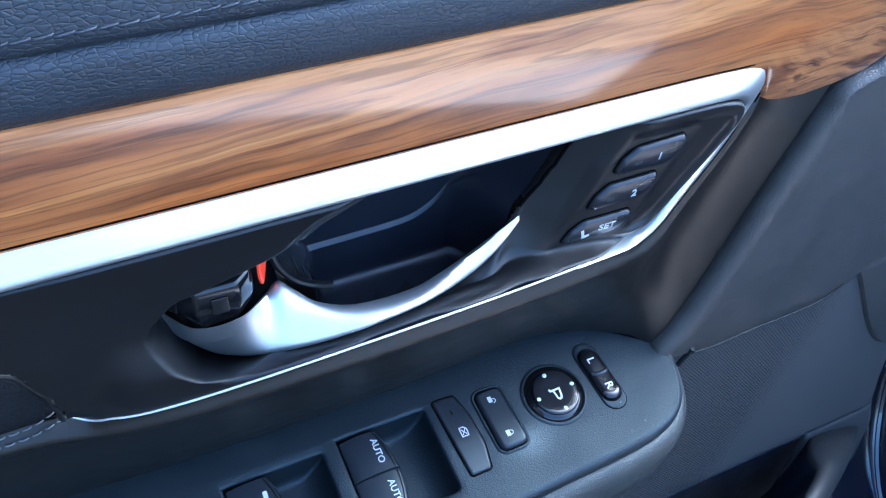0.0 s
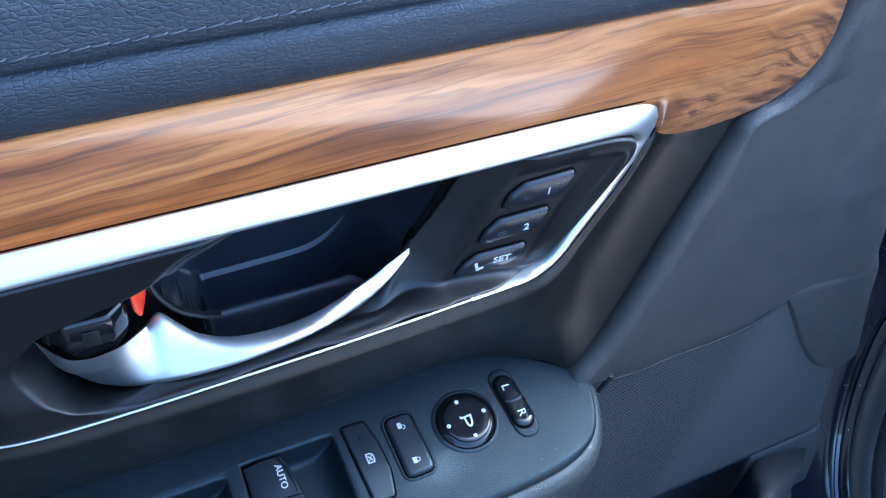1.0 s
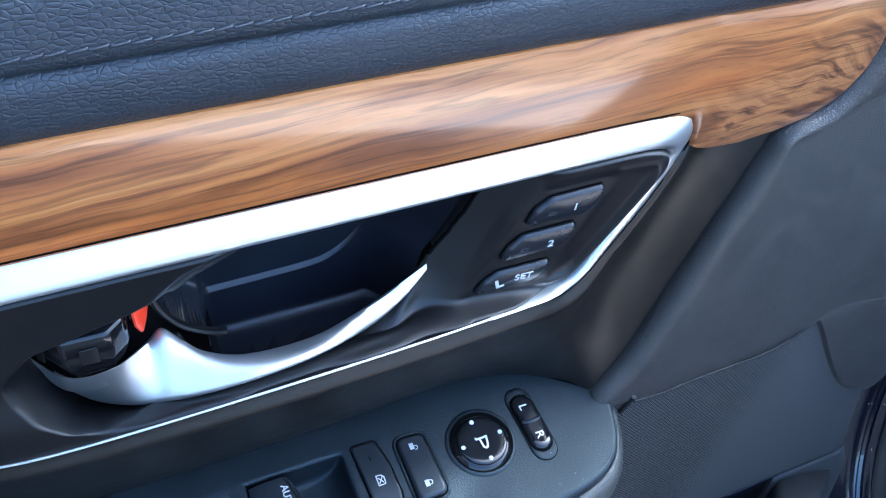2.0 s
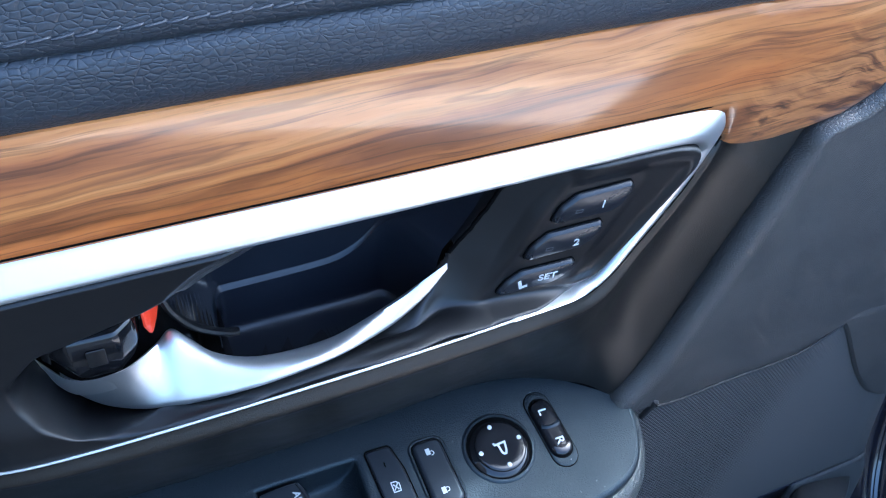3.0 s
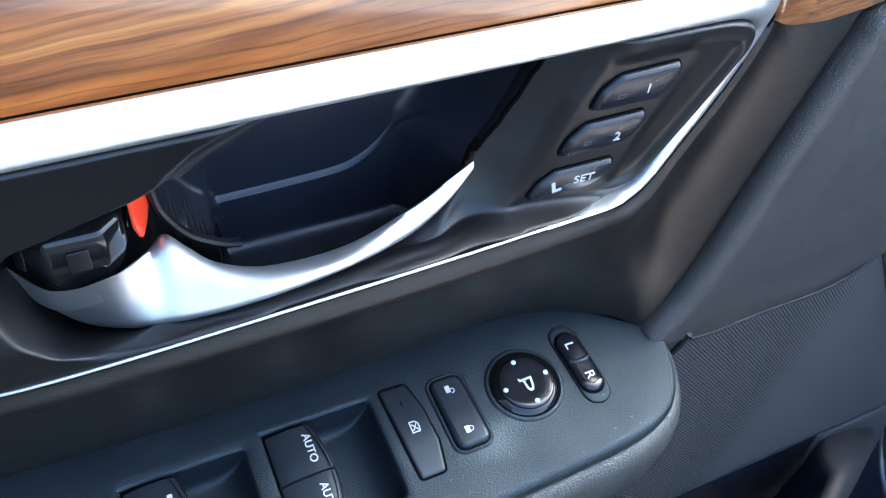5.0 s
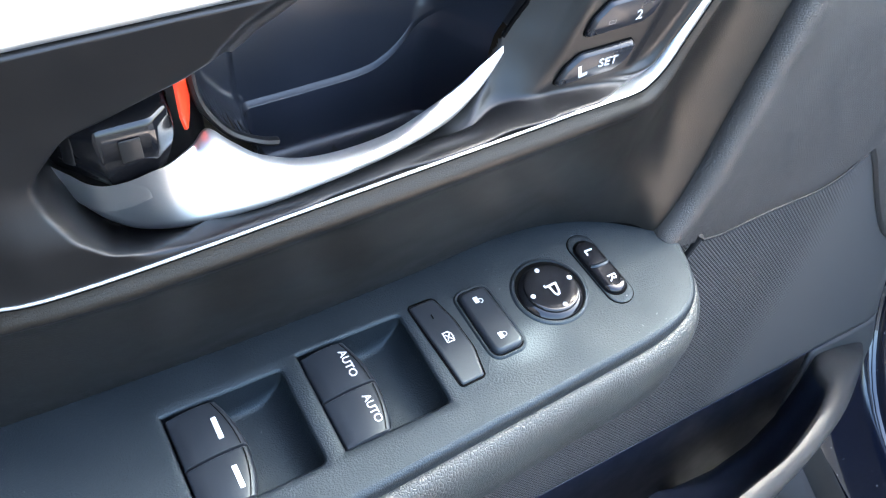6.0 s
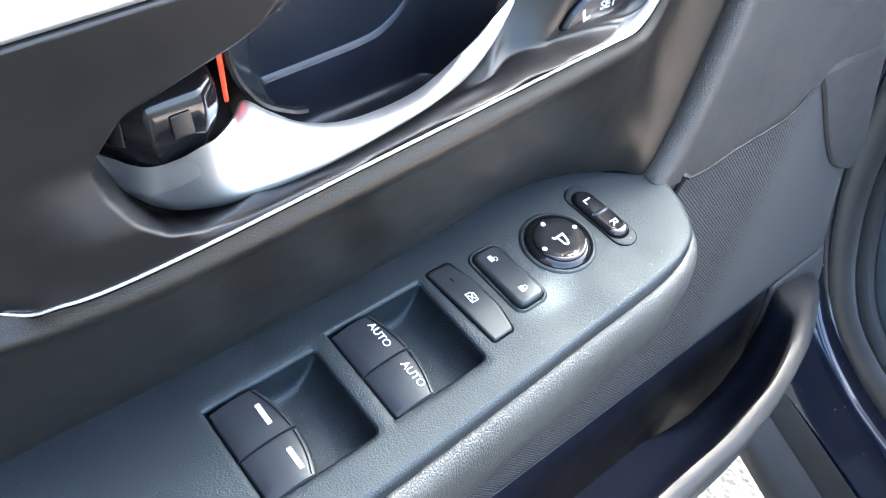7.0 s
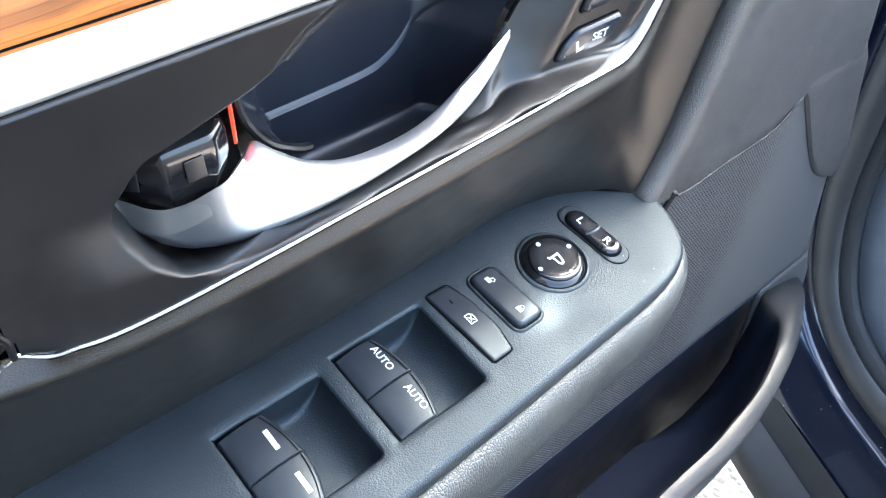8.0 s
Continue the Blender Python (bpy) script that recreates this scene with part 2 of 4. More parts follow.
def chain(points, n):
    """Like curve, with the given points evenly spaced in parameter, so that chains of equal length match point by point."""
    p = np.array(points, float)
    q = np.vstack([2 * p[0] - p[1], p, 2 * p[-1] - p[-2]])
    out = []
    for t in np.linspace(0, len(p) - 1, n):
        i = min(int(t), len(p) - 2)
        u = t - i
        a, b, c, d = q[i], q[i + 1], q[i + 2], q[i + 3]
        out.append(0.5 * (2 * b + (c - a) * u + (2 * a - 5 * b + 4 * c - d) * u * u + (3 * b - a - 3 * c + d) * u ** 3))
    return np.array(out)


def sheet(rows, closed=False, bm=None):
    """A quad sheet through rows of equally many points."""
    bm = bm or bmesh.new()
    grid = [[bm.verts.new(p) for p in row] for row in rows]
    for a, b in zip(grid, grid[1:]):
        k = len(a)
        for i in range(k if closed else k - 1):
            j = (i + 1) % k
            bm.faces.new((a[i], a[j], b[j], b[i]))
    return bm


def face_to(bm, way):
    """Turns all faces so that, on the whole, they look towards way."""
    bm.normal_update()
    if sum((f.normal.dot(Vector(way)) * f.calc_area() for f in bm.faces), 0.0) < 0:
        bmesh.ops.reverse_faces(bm, faces=bm.faces[:])


def part(name, bm, material, parent=None, label="", matrix=None, angle=42, thick=0.0):
    me = bpy.data.meshes.new(name)
    bm.normal_update()
    bm.to_mesh(me)
    bm.free()
    for f in me.polygons:
        f.use_smooth = True
    me.set_sharp_from_angle(angle=radians(angle))
    me.materials.append(material)
    ob = new(name, me)
    if matrix is not None:
        ob.matrix_world = matrix
    if parent is not None:
        ob.parent = parent
    if label:
        tagged(ob, label)
    if thick:
        mod = ob.modifiers.new("thickness", "SOLIDIFY")
        mod.thickness, mod.offset = thick, -1.0
    return ob


def thing(name, label, category, group="", kind=""):
    ob = new(name)
    ob.empty_display_size = 0.02
    return tagged(ob, label, category, group, kind)


def rounded(points, r, k=5):
    """A closed outline with its corners rounded; r: one radius, or one for each corner."""
    p = [np.array(a, float) for a in points]
    rs = r if isinstance(r, (list, tuple)) else [r] * len(p)
    out = []
    for i, b in enumerate(p):
        a, c = p[i - 1], p[(i + 1) % len(p)]
        u, v = a - b, c - b
        lu, lv = np.linalg.norm(u), np.linalg.norm(v)
        u, v = u / lu, v / lv
        half = math.acos(max(-1, min(1, float(u @ v)))) / 2
        d = min(rs[i] / math.tan(half), lu * 0.48, lv * 0.48)
        s, e = b + u * d, b + v * d
        for t in np.linspace(0, 1, k):
            out.append((1 - t) ** 2 * s + 2 * t * (1 - t) * b + t * t * e)
    return np.array(out)


def inset(outline, d):
    """An outline (anticlockwise) moved inwards by d."""
    p = np.array(outline, float)
    area = 0.5 * np.sum(p[:, 0] * np.roll(p[:, 1], -1) - np.roll(p[:, 0], -1) * p[:, 1])
    e = np.roll(p, -1, 0) - p
    n = np.stack([-e[:, 1], e[:, 0]], 1) * (1 if area > 0 else -1)
    n /= np.maximum(np.linalg.norm(n, axis=1), 1e-9)[:, None]
    m = n + np.roll(n, 1, 0)
    m /= np.maximum((m * m).sum(1), 0.3)[:, None] / 2
    return p + m * d


def pad(outline, rings, dome=None):
    """A solid over an outline in the plane; rings: (inset, height) from the bottom up; the last is closed. dome(u, v) lifts points."""
    bm = bmesh.new()
    rows = []
    for d, h in rings:
        ring = inset(outline, d)
        rows.append([bm.verts.new((u, v, h + (dome(u, v) if dome else 0.0))) for u, v in ring])
    k = len(outline)
    for a, b in zip(rows, rows[1:]):
        for i in range(k):
            bm.faces.new((a[i], a[(i + 1) % k], b[(i + 1) % k], b[i]))
    cap = bm.faces.new(rows[-1])
    bmesh.ops.triangulate(bm, faces=[cap])
    bmesh.ops.recalc_face_normals(bm, faces=bm.faces[:])
    return bm


def tube(points, radius, n=60, sides=8, flat=1.0, way=(0, -1, 0)):
    """A round bar along a chain of points; flat squeezes it along way."""
    c = curve(points, n)
    tan = np.gradient(c, axis=0)
    tan /= np.linalg.norm(tan, axis=1)[:, None]
    up = np.array(way, float)
    rows = []
    for p, t in zip(c, tan):
        a = np.cross(t, up)
        a /= np.linalg.norm(a)
        b = np.cross(a, t)
        rows.append([p + radius * (math.cos(w) * a + flat * math.sin(w) * b) for w in np.linspace(0, 2 * math.pi, sides, endpoint=False)])
    bm = sheet(rows, closed=True)
    bm.verts.ensure_lookup_table()
    bm.faces.new([bm.verts[i] for i in range(sides)])
    bm.faces.new([bm.verts[len(bm.verts) - sides + i] for i in range(sides)])
    bmesh.ops.recalc_face_normals(bm, faces=bm.faces[:])
    return bm


def lettering(name, text, size, matrix, material, parent, label="", squeeze=1.0, depth=0.00012):
    cu = bpy.data.curves.new(name, "FONT")
    cu.body, cu.size, cu.align_x, cu.align_y, cu.extrude = text, size, "CENTER", "CENTER", depth
    cu.offset = size * 0.012
    tmp = new(name, cu)
    me = bpy.data.meshes.new_from_object(tmp.evaluated_get(bpy.context.evaluated_depsgraph_get()))
    bpy.data.objects.remove(tmp)
    me.name = name
    me.materials.clear()
    me.materials.append(material)
    ob = new(name, me)
    ob.matrix_world = matrix @ Matrix.Diagonal((squeeze, 1, 1, 1))
    ob.parent = parent
    if label:
        tagged(ob, label)
    return ob


def stroke(paths, width, height=0.00015):
    """Flat raised strokes along 2D paths."""
    bm = bmesh.new()
    for path in paths:
        p = np.array(path, float)
        closed = bool(np.allclose(p[0], p[-1]))
        if closed:
            p = p[:-1]
        k = len(p)
        left, right = [], []
        for i in range(k):
            a = p[i - 1] if (i or closed) else p[i]
            b = p[(i + 1) % k] if (i < k - 1 or closed) else p[i]
            d1, d2 = p[i] - a, b - p[i]
            d1 = d1 / np.linalg.norm(d1) if np.linalg.norm(d1) > 1e-9 else None
            d2 = d2 / np.linalg.norm(d2) if np.linalg.norm(d2) > 1e-9 else None
            d1, d2 = (d1 if d1 is not None else d2), (d2 if d2 is not None else d1)
            n = np.array([-d1[1] - d2[1], d1[0] + d2[0]])
            n = n / max(float(n @ n), 0.5) * 2 * (width / 2)
            left.append(p[i] + n)
            right.append(p[i] - n)
        rows = []
        for q, h in ((left, 0), (left, height), (right, height), (right, 0)):
            rows.append([bm.verts.new((u, v, h)) for u, v in q])
        for a, b in zip(rows, rows[1:]):
            for i in range(k if closed else k - 1):
                j = (i + 1) % k
                bm.faces.new((a[i], a[j], b[j], b[i]))
        if not closed:
            for i in (0, k - 1):
                bm.faces.new([r[i] for r in rows])
    bmesh.ops.recalc_face_normals(bm, faces=bm.faces[:])
    return bm


def inside(px, pz, poly):
    """Signed distance of points to a closed outline, positive inside."""
    a = np.array(poly, float)
    b = np.roll(a, -1, 0)
    best = np.full(px.shape, 1e9)
    odd = np.zeros(px.shape, bool)
    for (x0, z0), (x1, z1) in zip(a, b):
        ex, ez = x1 - x0, z1 - z0
        t = np.clip(((px - x0) * ex + (pz - z0) * ez) / (ex * ex + ez * ez + 1e-15), 0, 1)
        best = np.minimum(best, np.hypot(px - x0 - t * ex, pz - z0 - t * ez))
        cross = ((z0 > pz) != (z1 > pz)) & (px < (x1 - x0) * (pz - z0) / (z1 - z0 + 1e-15) + x0)
        odd ^= cross
    return np.where(odd, best, -best)


def step(v, a, b):
    t = np.clip((v - a) / (b - a), 0, 1)
    return t * t * (3 - 2 * t)


VIEWER = (0.0, -0.8, 0.6)

# ---- ground ----
gr = bmesh.new()
bmesh.ops.create_grid(gr, x_segments=40, y_segments=40, size=400)
tagged(part("ground", gr, GROUND), "pale sunlit worn asphalt ground with loose grit", "ground", kind="structure")

# ---- upper leather pad ----
door_pad = thing("door_pad", "charcoal pebbled leather upper door pad with one stitched seam", "door panel")
PAD_PROFILE = [(1.022, 0.2230), (1.0262, 0.2198), (1.030, 0.2174), (1.036, 0.2163), (1.0425, 0.2166), (1.0448, 0.2178), (1.0460, 0.2192), (1.0472, 0.2178), (1.0493, 0.2168), (1.055, 0.2170), (1.066, 0.2190), (1.082, 0.2240), (1.103, 0.2340), (1.125, 0.2480), (1.135, 0.2640)]
prof = curve(PAD_PROFILE, 70)
rows = []
for z, y in prof:
    rows.append([(x, y, z) for x in np.linspace(-0.20, 0.372, 40)])
bm = sheet(rows)
face_to(bm, VIEWER)
part("cover", bm, LEATHER, door_pad, thick=0.003)
st = tube([(-0.0025, 0.0003, -0.00034), (-0.0018, -0.0001, -0.00025), (0.0018, -0.0001, 0.00025), (0.0025, 0.0003, 0.00034)], 0.00046, n=8, sides=7)
first = part("stitch", st, THREAD, door_pad)
first.location = (-0.15, 0.2166, 1.0518)
for i in range(1, 96):
    c = first.copy()
    scene.collection.objects.link(c)
    c.location = (-0.15 + i * 0.0052, 0.2166, 1.0518 + 0.00012 * math.sin(i * 2.1))

# ---- wood trim ----
wood_trim = thing("wood_trim", "glossy brown olive wood grain trim strip along the door", "wood trim")


def wood_low(x):
    return float(np.interp(x, [-0.3, 0.262, 0.2725, 0.2750, 0.2772, 0.281, 0.288, 0.303, 0.321, 0.336, 0.349, 0.356, 0.360, 0.3617], [0.983, 0.981, 0.980, 0.971, 0.9650, 0.9628, 0.9610, 0.9600, 0.9620, 0.9652, 0.9725, 0.9850, 0.9985, 1.021]))


def wood_y(x, z):
    tip = float(step(np.array(x), 0.268, 0.278))
    return 0.2172 + (4.0 - 2.4 * tip * (z < 1.004)) * (z - 1.004) ** 2 + max(0.0, 0.985 - z) * 0.10 * (1 - tip)


rows = []
xs = np.r_[np.linspace(-0.20, 0.26, 50), np.linspace(0.263, 0.2700, 6), np.linspace(0.2705, 0.284, 50), np.linspace(0.285, 0.3617, 70)]
for f in np.linspace(0, 1, 26):
    row = []
    for x in xs:
        lo, hi = wood_low(x), 1.0275
        z = lo + (hi - lo) * f
        tip = float(step(np.array(x), 0.268, 0.278))
        y = wood_y(x, z)
        e = min(f, 1 - f) * (hi - lo)
        y += (0.0035 + 0.004 * tip) * max(0.0, 1 - e / (0.0022 + 0.0012 * tip)) ** 2
        y += 0.004 * max(0.0, 1 - (0.3617 - x) / 0.004) ** 2
        row.append((x, y, z))
    rows.append(row)
bm = sheet(rows)
face_to(bm, VIEWER)
part("veneer", bm, WOOD, wood_trim, thick=0.004)

# ---- silver frame trim ----
silver_trim = thing("silver_trim", "satin silver trim framing the black handle bezel", "metal trim")
S_OUT = [(-0.20, 0.2195, 0.9885), (-0.08, 0.2195, 0.9882), (0.036, 0.2195, 0.9880), (0.148, 0.2195, 0.9878), (0.229, 0.2195, 0.9876), (0.258, 0.2195, 0.9870), (0.2705, 0.2200, 0.9852), (0.2768, 0.2208, 0.9800), (0.2775, 0.2212, 0.9735), (0.2748, 0.2212, 0.9645), (0.2650, 0.2210, 0.9435), (0.2495, 0.2205, 0.9195), (0.2420, 0.2196, 0.9098), (0.2350, 0.2185, 0.9045), (0.2260, 0.2165, 0.9030), (0.2100, 0.2125, 0.9060), (0.1700, 0.2075, 0.9105), (0.1360, 0.2065, 0.9098), (0.1000, 0.2070, 0.9082), (0.0600, 0.2095, 0.9042), (0.0200, 0.2125, 0.9008), (0.0090, 0.2150, 0.8972), (-0.0020, 0.2180, 0.8962), (-0.0095, 0.2228, 0.8950), (-0.0178, 0.2262, 0.8986)]
S_IN = [(-0.20, 0.2110, 0.9762), (-0.08, 0.2110, 0.9762), (0.032, 0.2110, 0.9762), (0.147, 0.2110, 0.9762), (0.208, 0.2112, 0.9762), (0.243, 0.2118, 0.9757), (0.2550, 0.2128, 0.9742), (0.2615, 0.2142, 0.9712), (0.2636, 0.2158, 0.9665), (0.2628, 0.2170, 0.9598), (0.2540, 0.2178, 0.9400), (0.2410, 0.2178, 0.9165), (0.2345, 0.2172, 0.9085), (0.2285, 0.2163, 0.9062), (0.2200, 0.2145, 0.9066), (0.2060, 0.2108, 0.9092), (0.1700, 0.2062, 0.9128), (0.1360, 0.2052, 0.9121), (0.1000, 0.2057, 0.9105), (0.0600, 0.2082, 0.9066), (0.0200, 0.2112, 0.9032), (0.0090, 0.2138, 0.8997), (-0.0020, 0.2168, 0.8987), (-0.0093, 0.2216, 0.8974), (-0.0174, 0.2252, 0.9002)]
so, si = chain(S_OUT, 300), chain(S_IN, 300)
soft_k = np.ones(51) / 51
for line in (so, si):
    calm = np.stack([np.convolve(np.pad(line[:, j], 25, mode="edge"), soft_k, "valid") for j in range(3)], 1)
    keep_k = (step(np.arange(300), 172, 196) * step(np.arange(300), 290, 276))[:, None]
    line += (calm - line) * keep_k
slim = 0.40 * step(np.arange(300), 150, 185)[:, None]
si = si + (so - si) * slim
level = step(np.arange(300), 96, 114) * step(np.arange(300), 182, 166)
si[:, 1] += (so[:, 1] + 0.0010 - si[:, 1]) * level
thin = step(np.arange(300), 168, 190)[:, None]
si = si + (so + np.array([0.0, -0.0006, 0.0014]) - si) * thin
rows = []
for f, back in ((0.0, 0.006), (0.0, 0.0012), (0.03, 0.0002), (0.12, -0.0003), (0.35, -0.0008), (0.62, -0.0008), (0.76, -0.0005), (0.86, 0.0004), (0.94, 0.0016), (1.0, 0.0034), (1.0, 0.0050)):
    rows.append([a + (b - a) * f + np.array([0, back, 0]) for a, b in zip(so[:192], si[:192])])
bm = sheet(rows)
face_to(bm, VIEWER)
part("frame", bm, SILVER, silver_trim)
part("lower_strip", tube([p + np.array([0, -0.0002, 0.0007]) for p in so[186::4]], 0.00062, n=220, sides=10), SILVER, silver_trim, "thin silver strip along the lower edge")
part("joint", tube([(x + 0.0003 * (x > 0.265), (y - 0.0002 if x > 0.265 else wood_y(x, z) - 0.0004), z + 0.0003) for x, y, z in S_OUT[:10]], 0.00035, n=160, sides=6), GAP, silver_trim, "dark joint against the wood")

# ---- black handle bezel with the finger cup ----
handle_bezel = thing("handle_bezel", "satin black handle bezel with a deep finger cup", "handle bezel")
CUP = [(0.0695, 0.9450), (0.0700, 0.9580), (0.0790, 0.9660), (0.0960, 0.9745), (0.1180, 0.9860), (0.1975, 0.9860), (0.1864, 0.9618), (0.1815, 0.9511), (0.1756, 0.9408), (0.1696, 0.9323), (0.1600, 0.9250), (0.1450, 0.9180), (0.1200, 0.9120), (0.0950, 0.9115), (0.0780, 0.9150), (0.0705, 0.9230)]
BOWL = [(0.0155, 0.9345), (0.0270, 0.9475), (0.0470, 0.9535), (0.0590, 0.9570), (0.0690, 0.9615), (0.0800, 0.9570), (0.0830, 0.9300), (0.1000, 0.9220), (0.1500, 0.9240), (0.1655, 0.9340), (0.1710, 0.9320), (0.1630, 0.9229), (0.1520, 0.9166), (0.1360, 0.9142), (0.1000, 0.9125), (0.0700, 0.9090), (0.0500, 0.9070), (0.0380, 0.9068), (0.0290, 0.9105), (0.0215, 0.9180), (0.0172, 0.9265)]
CUP, BOWL = rounded(CUP, 0.008, 8), rounded(BOWL, 0.011, 10)
xs = np.r_[np.linspace(-0.20, 0.0, 120), np.linspace(0.0005, 0.268, 560)]
# the rows follow the lower edge of the silver frame
low_i = int(np.argmax(si[:, 0]))
foot = si[low_i:][::-1]
bottom = np.interp(xs, foot[:, 0], foot[:, 2], left=0.898) - 0.0045
t_z = np.linspace(0, 1, 240)[:, None] ** 1.35
gx = np.repeat(xs[None, :], 240, axis=0)
gz = bottom[None, :] + (0.992 - bottom[None, :]) * t_z


def grid_at(x, z):
    i = int(np.argmin(abs(xs - x)))
    return int(np.argmin(abs(gz[:, i] - z))), i


rim = [((a[0] + b[0]) / 2, (a[2] + b[2]) / 2) for a, b in zip(so[::3], si[::3])] + [(-0.2, 0.9130)]
inner = [(b[0], b[2]) for b in si[::3]] + [(-0.2, 0.9150)]
d_rim, d_in = inside(gx, gz, rim), inside(gx, gz, inner)
d_cup, d_bowl = inside(gx, gz, CUP), inside(gx, gz, BOWL)
edge_pts = so[176:296][::-1] + np.array([0.0, -0.0003, 0.0016])
lip = np.vstack([[(-0.2, 0.2275, 0.8990), (-0.03, 0.2270, 0.8990)], edge_pts, [(0.236, 0.2178, 0.9062), (0.27, 0.2185, 0.9070)]])
lip_y, lip_z = np.interp(gx, lip[:, 0], lip[:, 1]), np.interp(gx, lip[:, 0], lip[:, 2])
gy = np.interp(gz, [0.900, 0.910, 0.919, 0.938, 0.956, 0.976], [0.2215, 0.2213, 0.2208, 0.2186, 0.2160, 0.2126])
gy += (0.2150 - gy) * 0.8 * step(-gx, -0.01, 0.05)
# the plate comes out flush with the strip at its rear
flush = lip_y + (0.2126 - lip_y) * np.clip((gz - lip_z) / (0.976 - lip_z), 0, 1)
gy += (flush - gy) * step(gx, 0.085, 0.050) * step(gx, -0.014, 0.010) * step(gz, 0.938, 0.914)
rise = np.clip((gz - lip_z) / (0.013 - 0.0085 * step(gx, 0.140, 0.200)), 0, 1)
gy += (lip_y + 0.0002 - gy) * (1 - rise) ** 3 * step(gx, 0.232, 0.200)
right = step(gx, 0.150, 0.170)
flare = 0.0150 * np.clip(1 + d_cup / 0.021, 0, 1) ** 1.4 * right
for _ in range(2):
    for axis in (0, 1):
        flare = np.apply_along_axis(lambda a: np.convolve(np.pad(a, 9, mode="edge"), np.ones(19) / 19, "valid"), axis, flare)
gy += flare
gy += 0.0030 * step(d_cup, -0.006, 0.0) * (1 - right)
gy -= 0.0022 * np.exp(-((d_in - 0.0048) / 0.0024) ** 2) * step(gx, 0.175, 0.215) * step(gz, 0.972, 0.960)
# flat bed of the memory keys
BED = [(0.184, 0.9135), (0.200, 0.9530), (0.208, 0.9660), (0.236, 0.9665), (0.236, 0.9600), (0.219, 0.9150), (0.211, 0.9135)]
at = [grid_at(x, z) for x, z in BED]
bed, *_ = np.linalg.lstsq(np.array([(gx[k], gz[k], 1) for k in at]), np.array([gy[k] for k in at]), rcond=None)
gy += (bed[0] * gx + bed[1] * gz + bed[2] - gy) * step(inside(gx, gz, BED), -0.006, 0.0005)
soft = step(gx, 0.118, 0.085) * step(gz, 0.953, 0.963)
deep_cup = 0.0385 * step((d_cup + 0.0002) / (0.0012 + 0.0203 * soft), 0.0, 1.0) + 0.035 * step((d_cup - 0.0006 - 0.0070 * soft) / (0.0024 + 0.0040 * soft), 0.0, 1.0)
wide = -0.0006 - 0.0010 * step(gx, 0.038, 0.022)
deep_bowl = 0.0265 * step((d_bowl - wide) / (0.0080 - wide), 0.0, 1.0) + 0.006 * step(d_bowl, 0.006, 0.012)
slump = 0.72 * deep_bowl * step(gz, 0.938, 0.914) * step(gx, 0.010, 0.034) * step(gx, 0.168, 0.140)
gy += np.maximum(deep_cup, deep_bowl)
behind = step(gx, 0.088, 0.092) * step(gx, 0.170, 0.164) * np.maximum(step(d_bowl, 0.002, 0.005), step(d_cup, 0.002, 0.005))
gy += np.clip(0.286 - gy, 0, 1) * behind
# trough between the handle and the lip
over_lip = gz - lip_z
along = step(gx, 0.030, 0.080) * step(gx, 0.200, 0.130)
gy += np.clip(lip_y + 0.0120 - gy, 0, 1) * step(over_lip, 0.0002, 0.0060) * step(over_lip, 0.026, 0.012) * along
slump = np.maximum(slump, 0.0085 * step(over_lip, 0.0004, 0.0060) * step(over_lip, 0.026, 0.012) * along)
low_edge = step(gz, 0.918, 0.913) * step(gx, 0.226, 0.206)
gy += (0.0006 + 0.0010 * step(gz, 0.94, 0.97)) * step(d_in, 0.0009, 0.0) * (1 - low_edge) + (0.0065 - 0.0058 * low_edge) * step(-d_in, 0.0, 0.0012)
bm = bmesh.new()
vs = {}
cut = curve([(-0.2, 0, 0.963), (-0.06, 0, 0.956), (-0.03, 0, 0.940), (-0.024, 0, 0.928), (-0.0200, 0, 0.918), (-0.0184, 0, 0.908), (-0.0174, 0, 0.8990)], 400)
over = np.full(gx.shape, 1.0)
for cx, _, cz in cut:
    over = np.minimum(over, np.hypot(gx - cx, gz - cz))
over *= np.where(gz > np.interp(gx, cut[:, 0], cut[:, 2], right=0.0), 1, -1)
keep = (d_rim > -0.0012) & (over > 0)
for j in range(len(gz)):
    for i in range(len(xs)):
        if keep[j, i]:
            vs[j, i] = bm.verts.new((gx[j, i], gy[j, i], gz[j, i] - slump[j, i]))
for j in range(len(gz) - 1):
    for i in range(len(xs) - 1):
        q = [vs.get(k) for k in ((j, i), (j, i + 1), (j + 1, i + 1), (j + 1, i))]
        hidden = gx[j, i] > 0.086 and gx[j, i] < 0.172 and gz[j, i] < 0.945 and gy[j:j + 2, i:i + 2].max() > 0.2335
        if all(q) and not hidden:
            bm.faces.new(q)
face_to(bm, VIEWER)
bmesh.ops.delete(bm, geom=[v for v in bm.verts if not v.link_faces], context="VERTS")
part("plate", bm, SATIN_BLACK, handle_bezel, angle=180)
# the finger cup: a section swept along the door, its ends rounded up to the opening
LEDGE = curve([(0.060, 0.9105), (0.110, 0.9107), (0.134, 0.9115), (0.144, 0.9140), (0.1525, 0.9190), (0.1620, 0.9285), (0.1726, 0.9394), (0.182, 0.9440), (0.200, 0.9450)], 200)
CUP_LEFT = ([0.893, 0.9100, 0.9130, 0.9187, 0.9265, 0.9340, 0.9430, 0.956, 0.990], [0.0835, 0.0835, 0.0825, 0.0758, 0.0702, 0.0676, 0.0664, 0.0664, 0.0700])
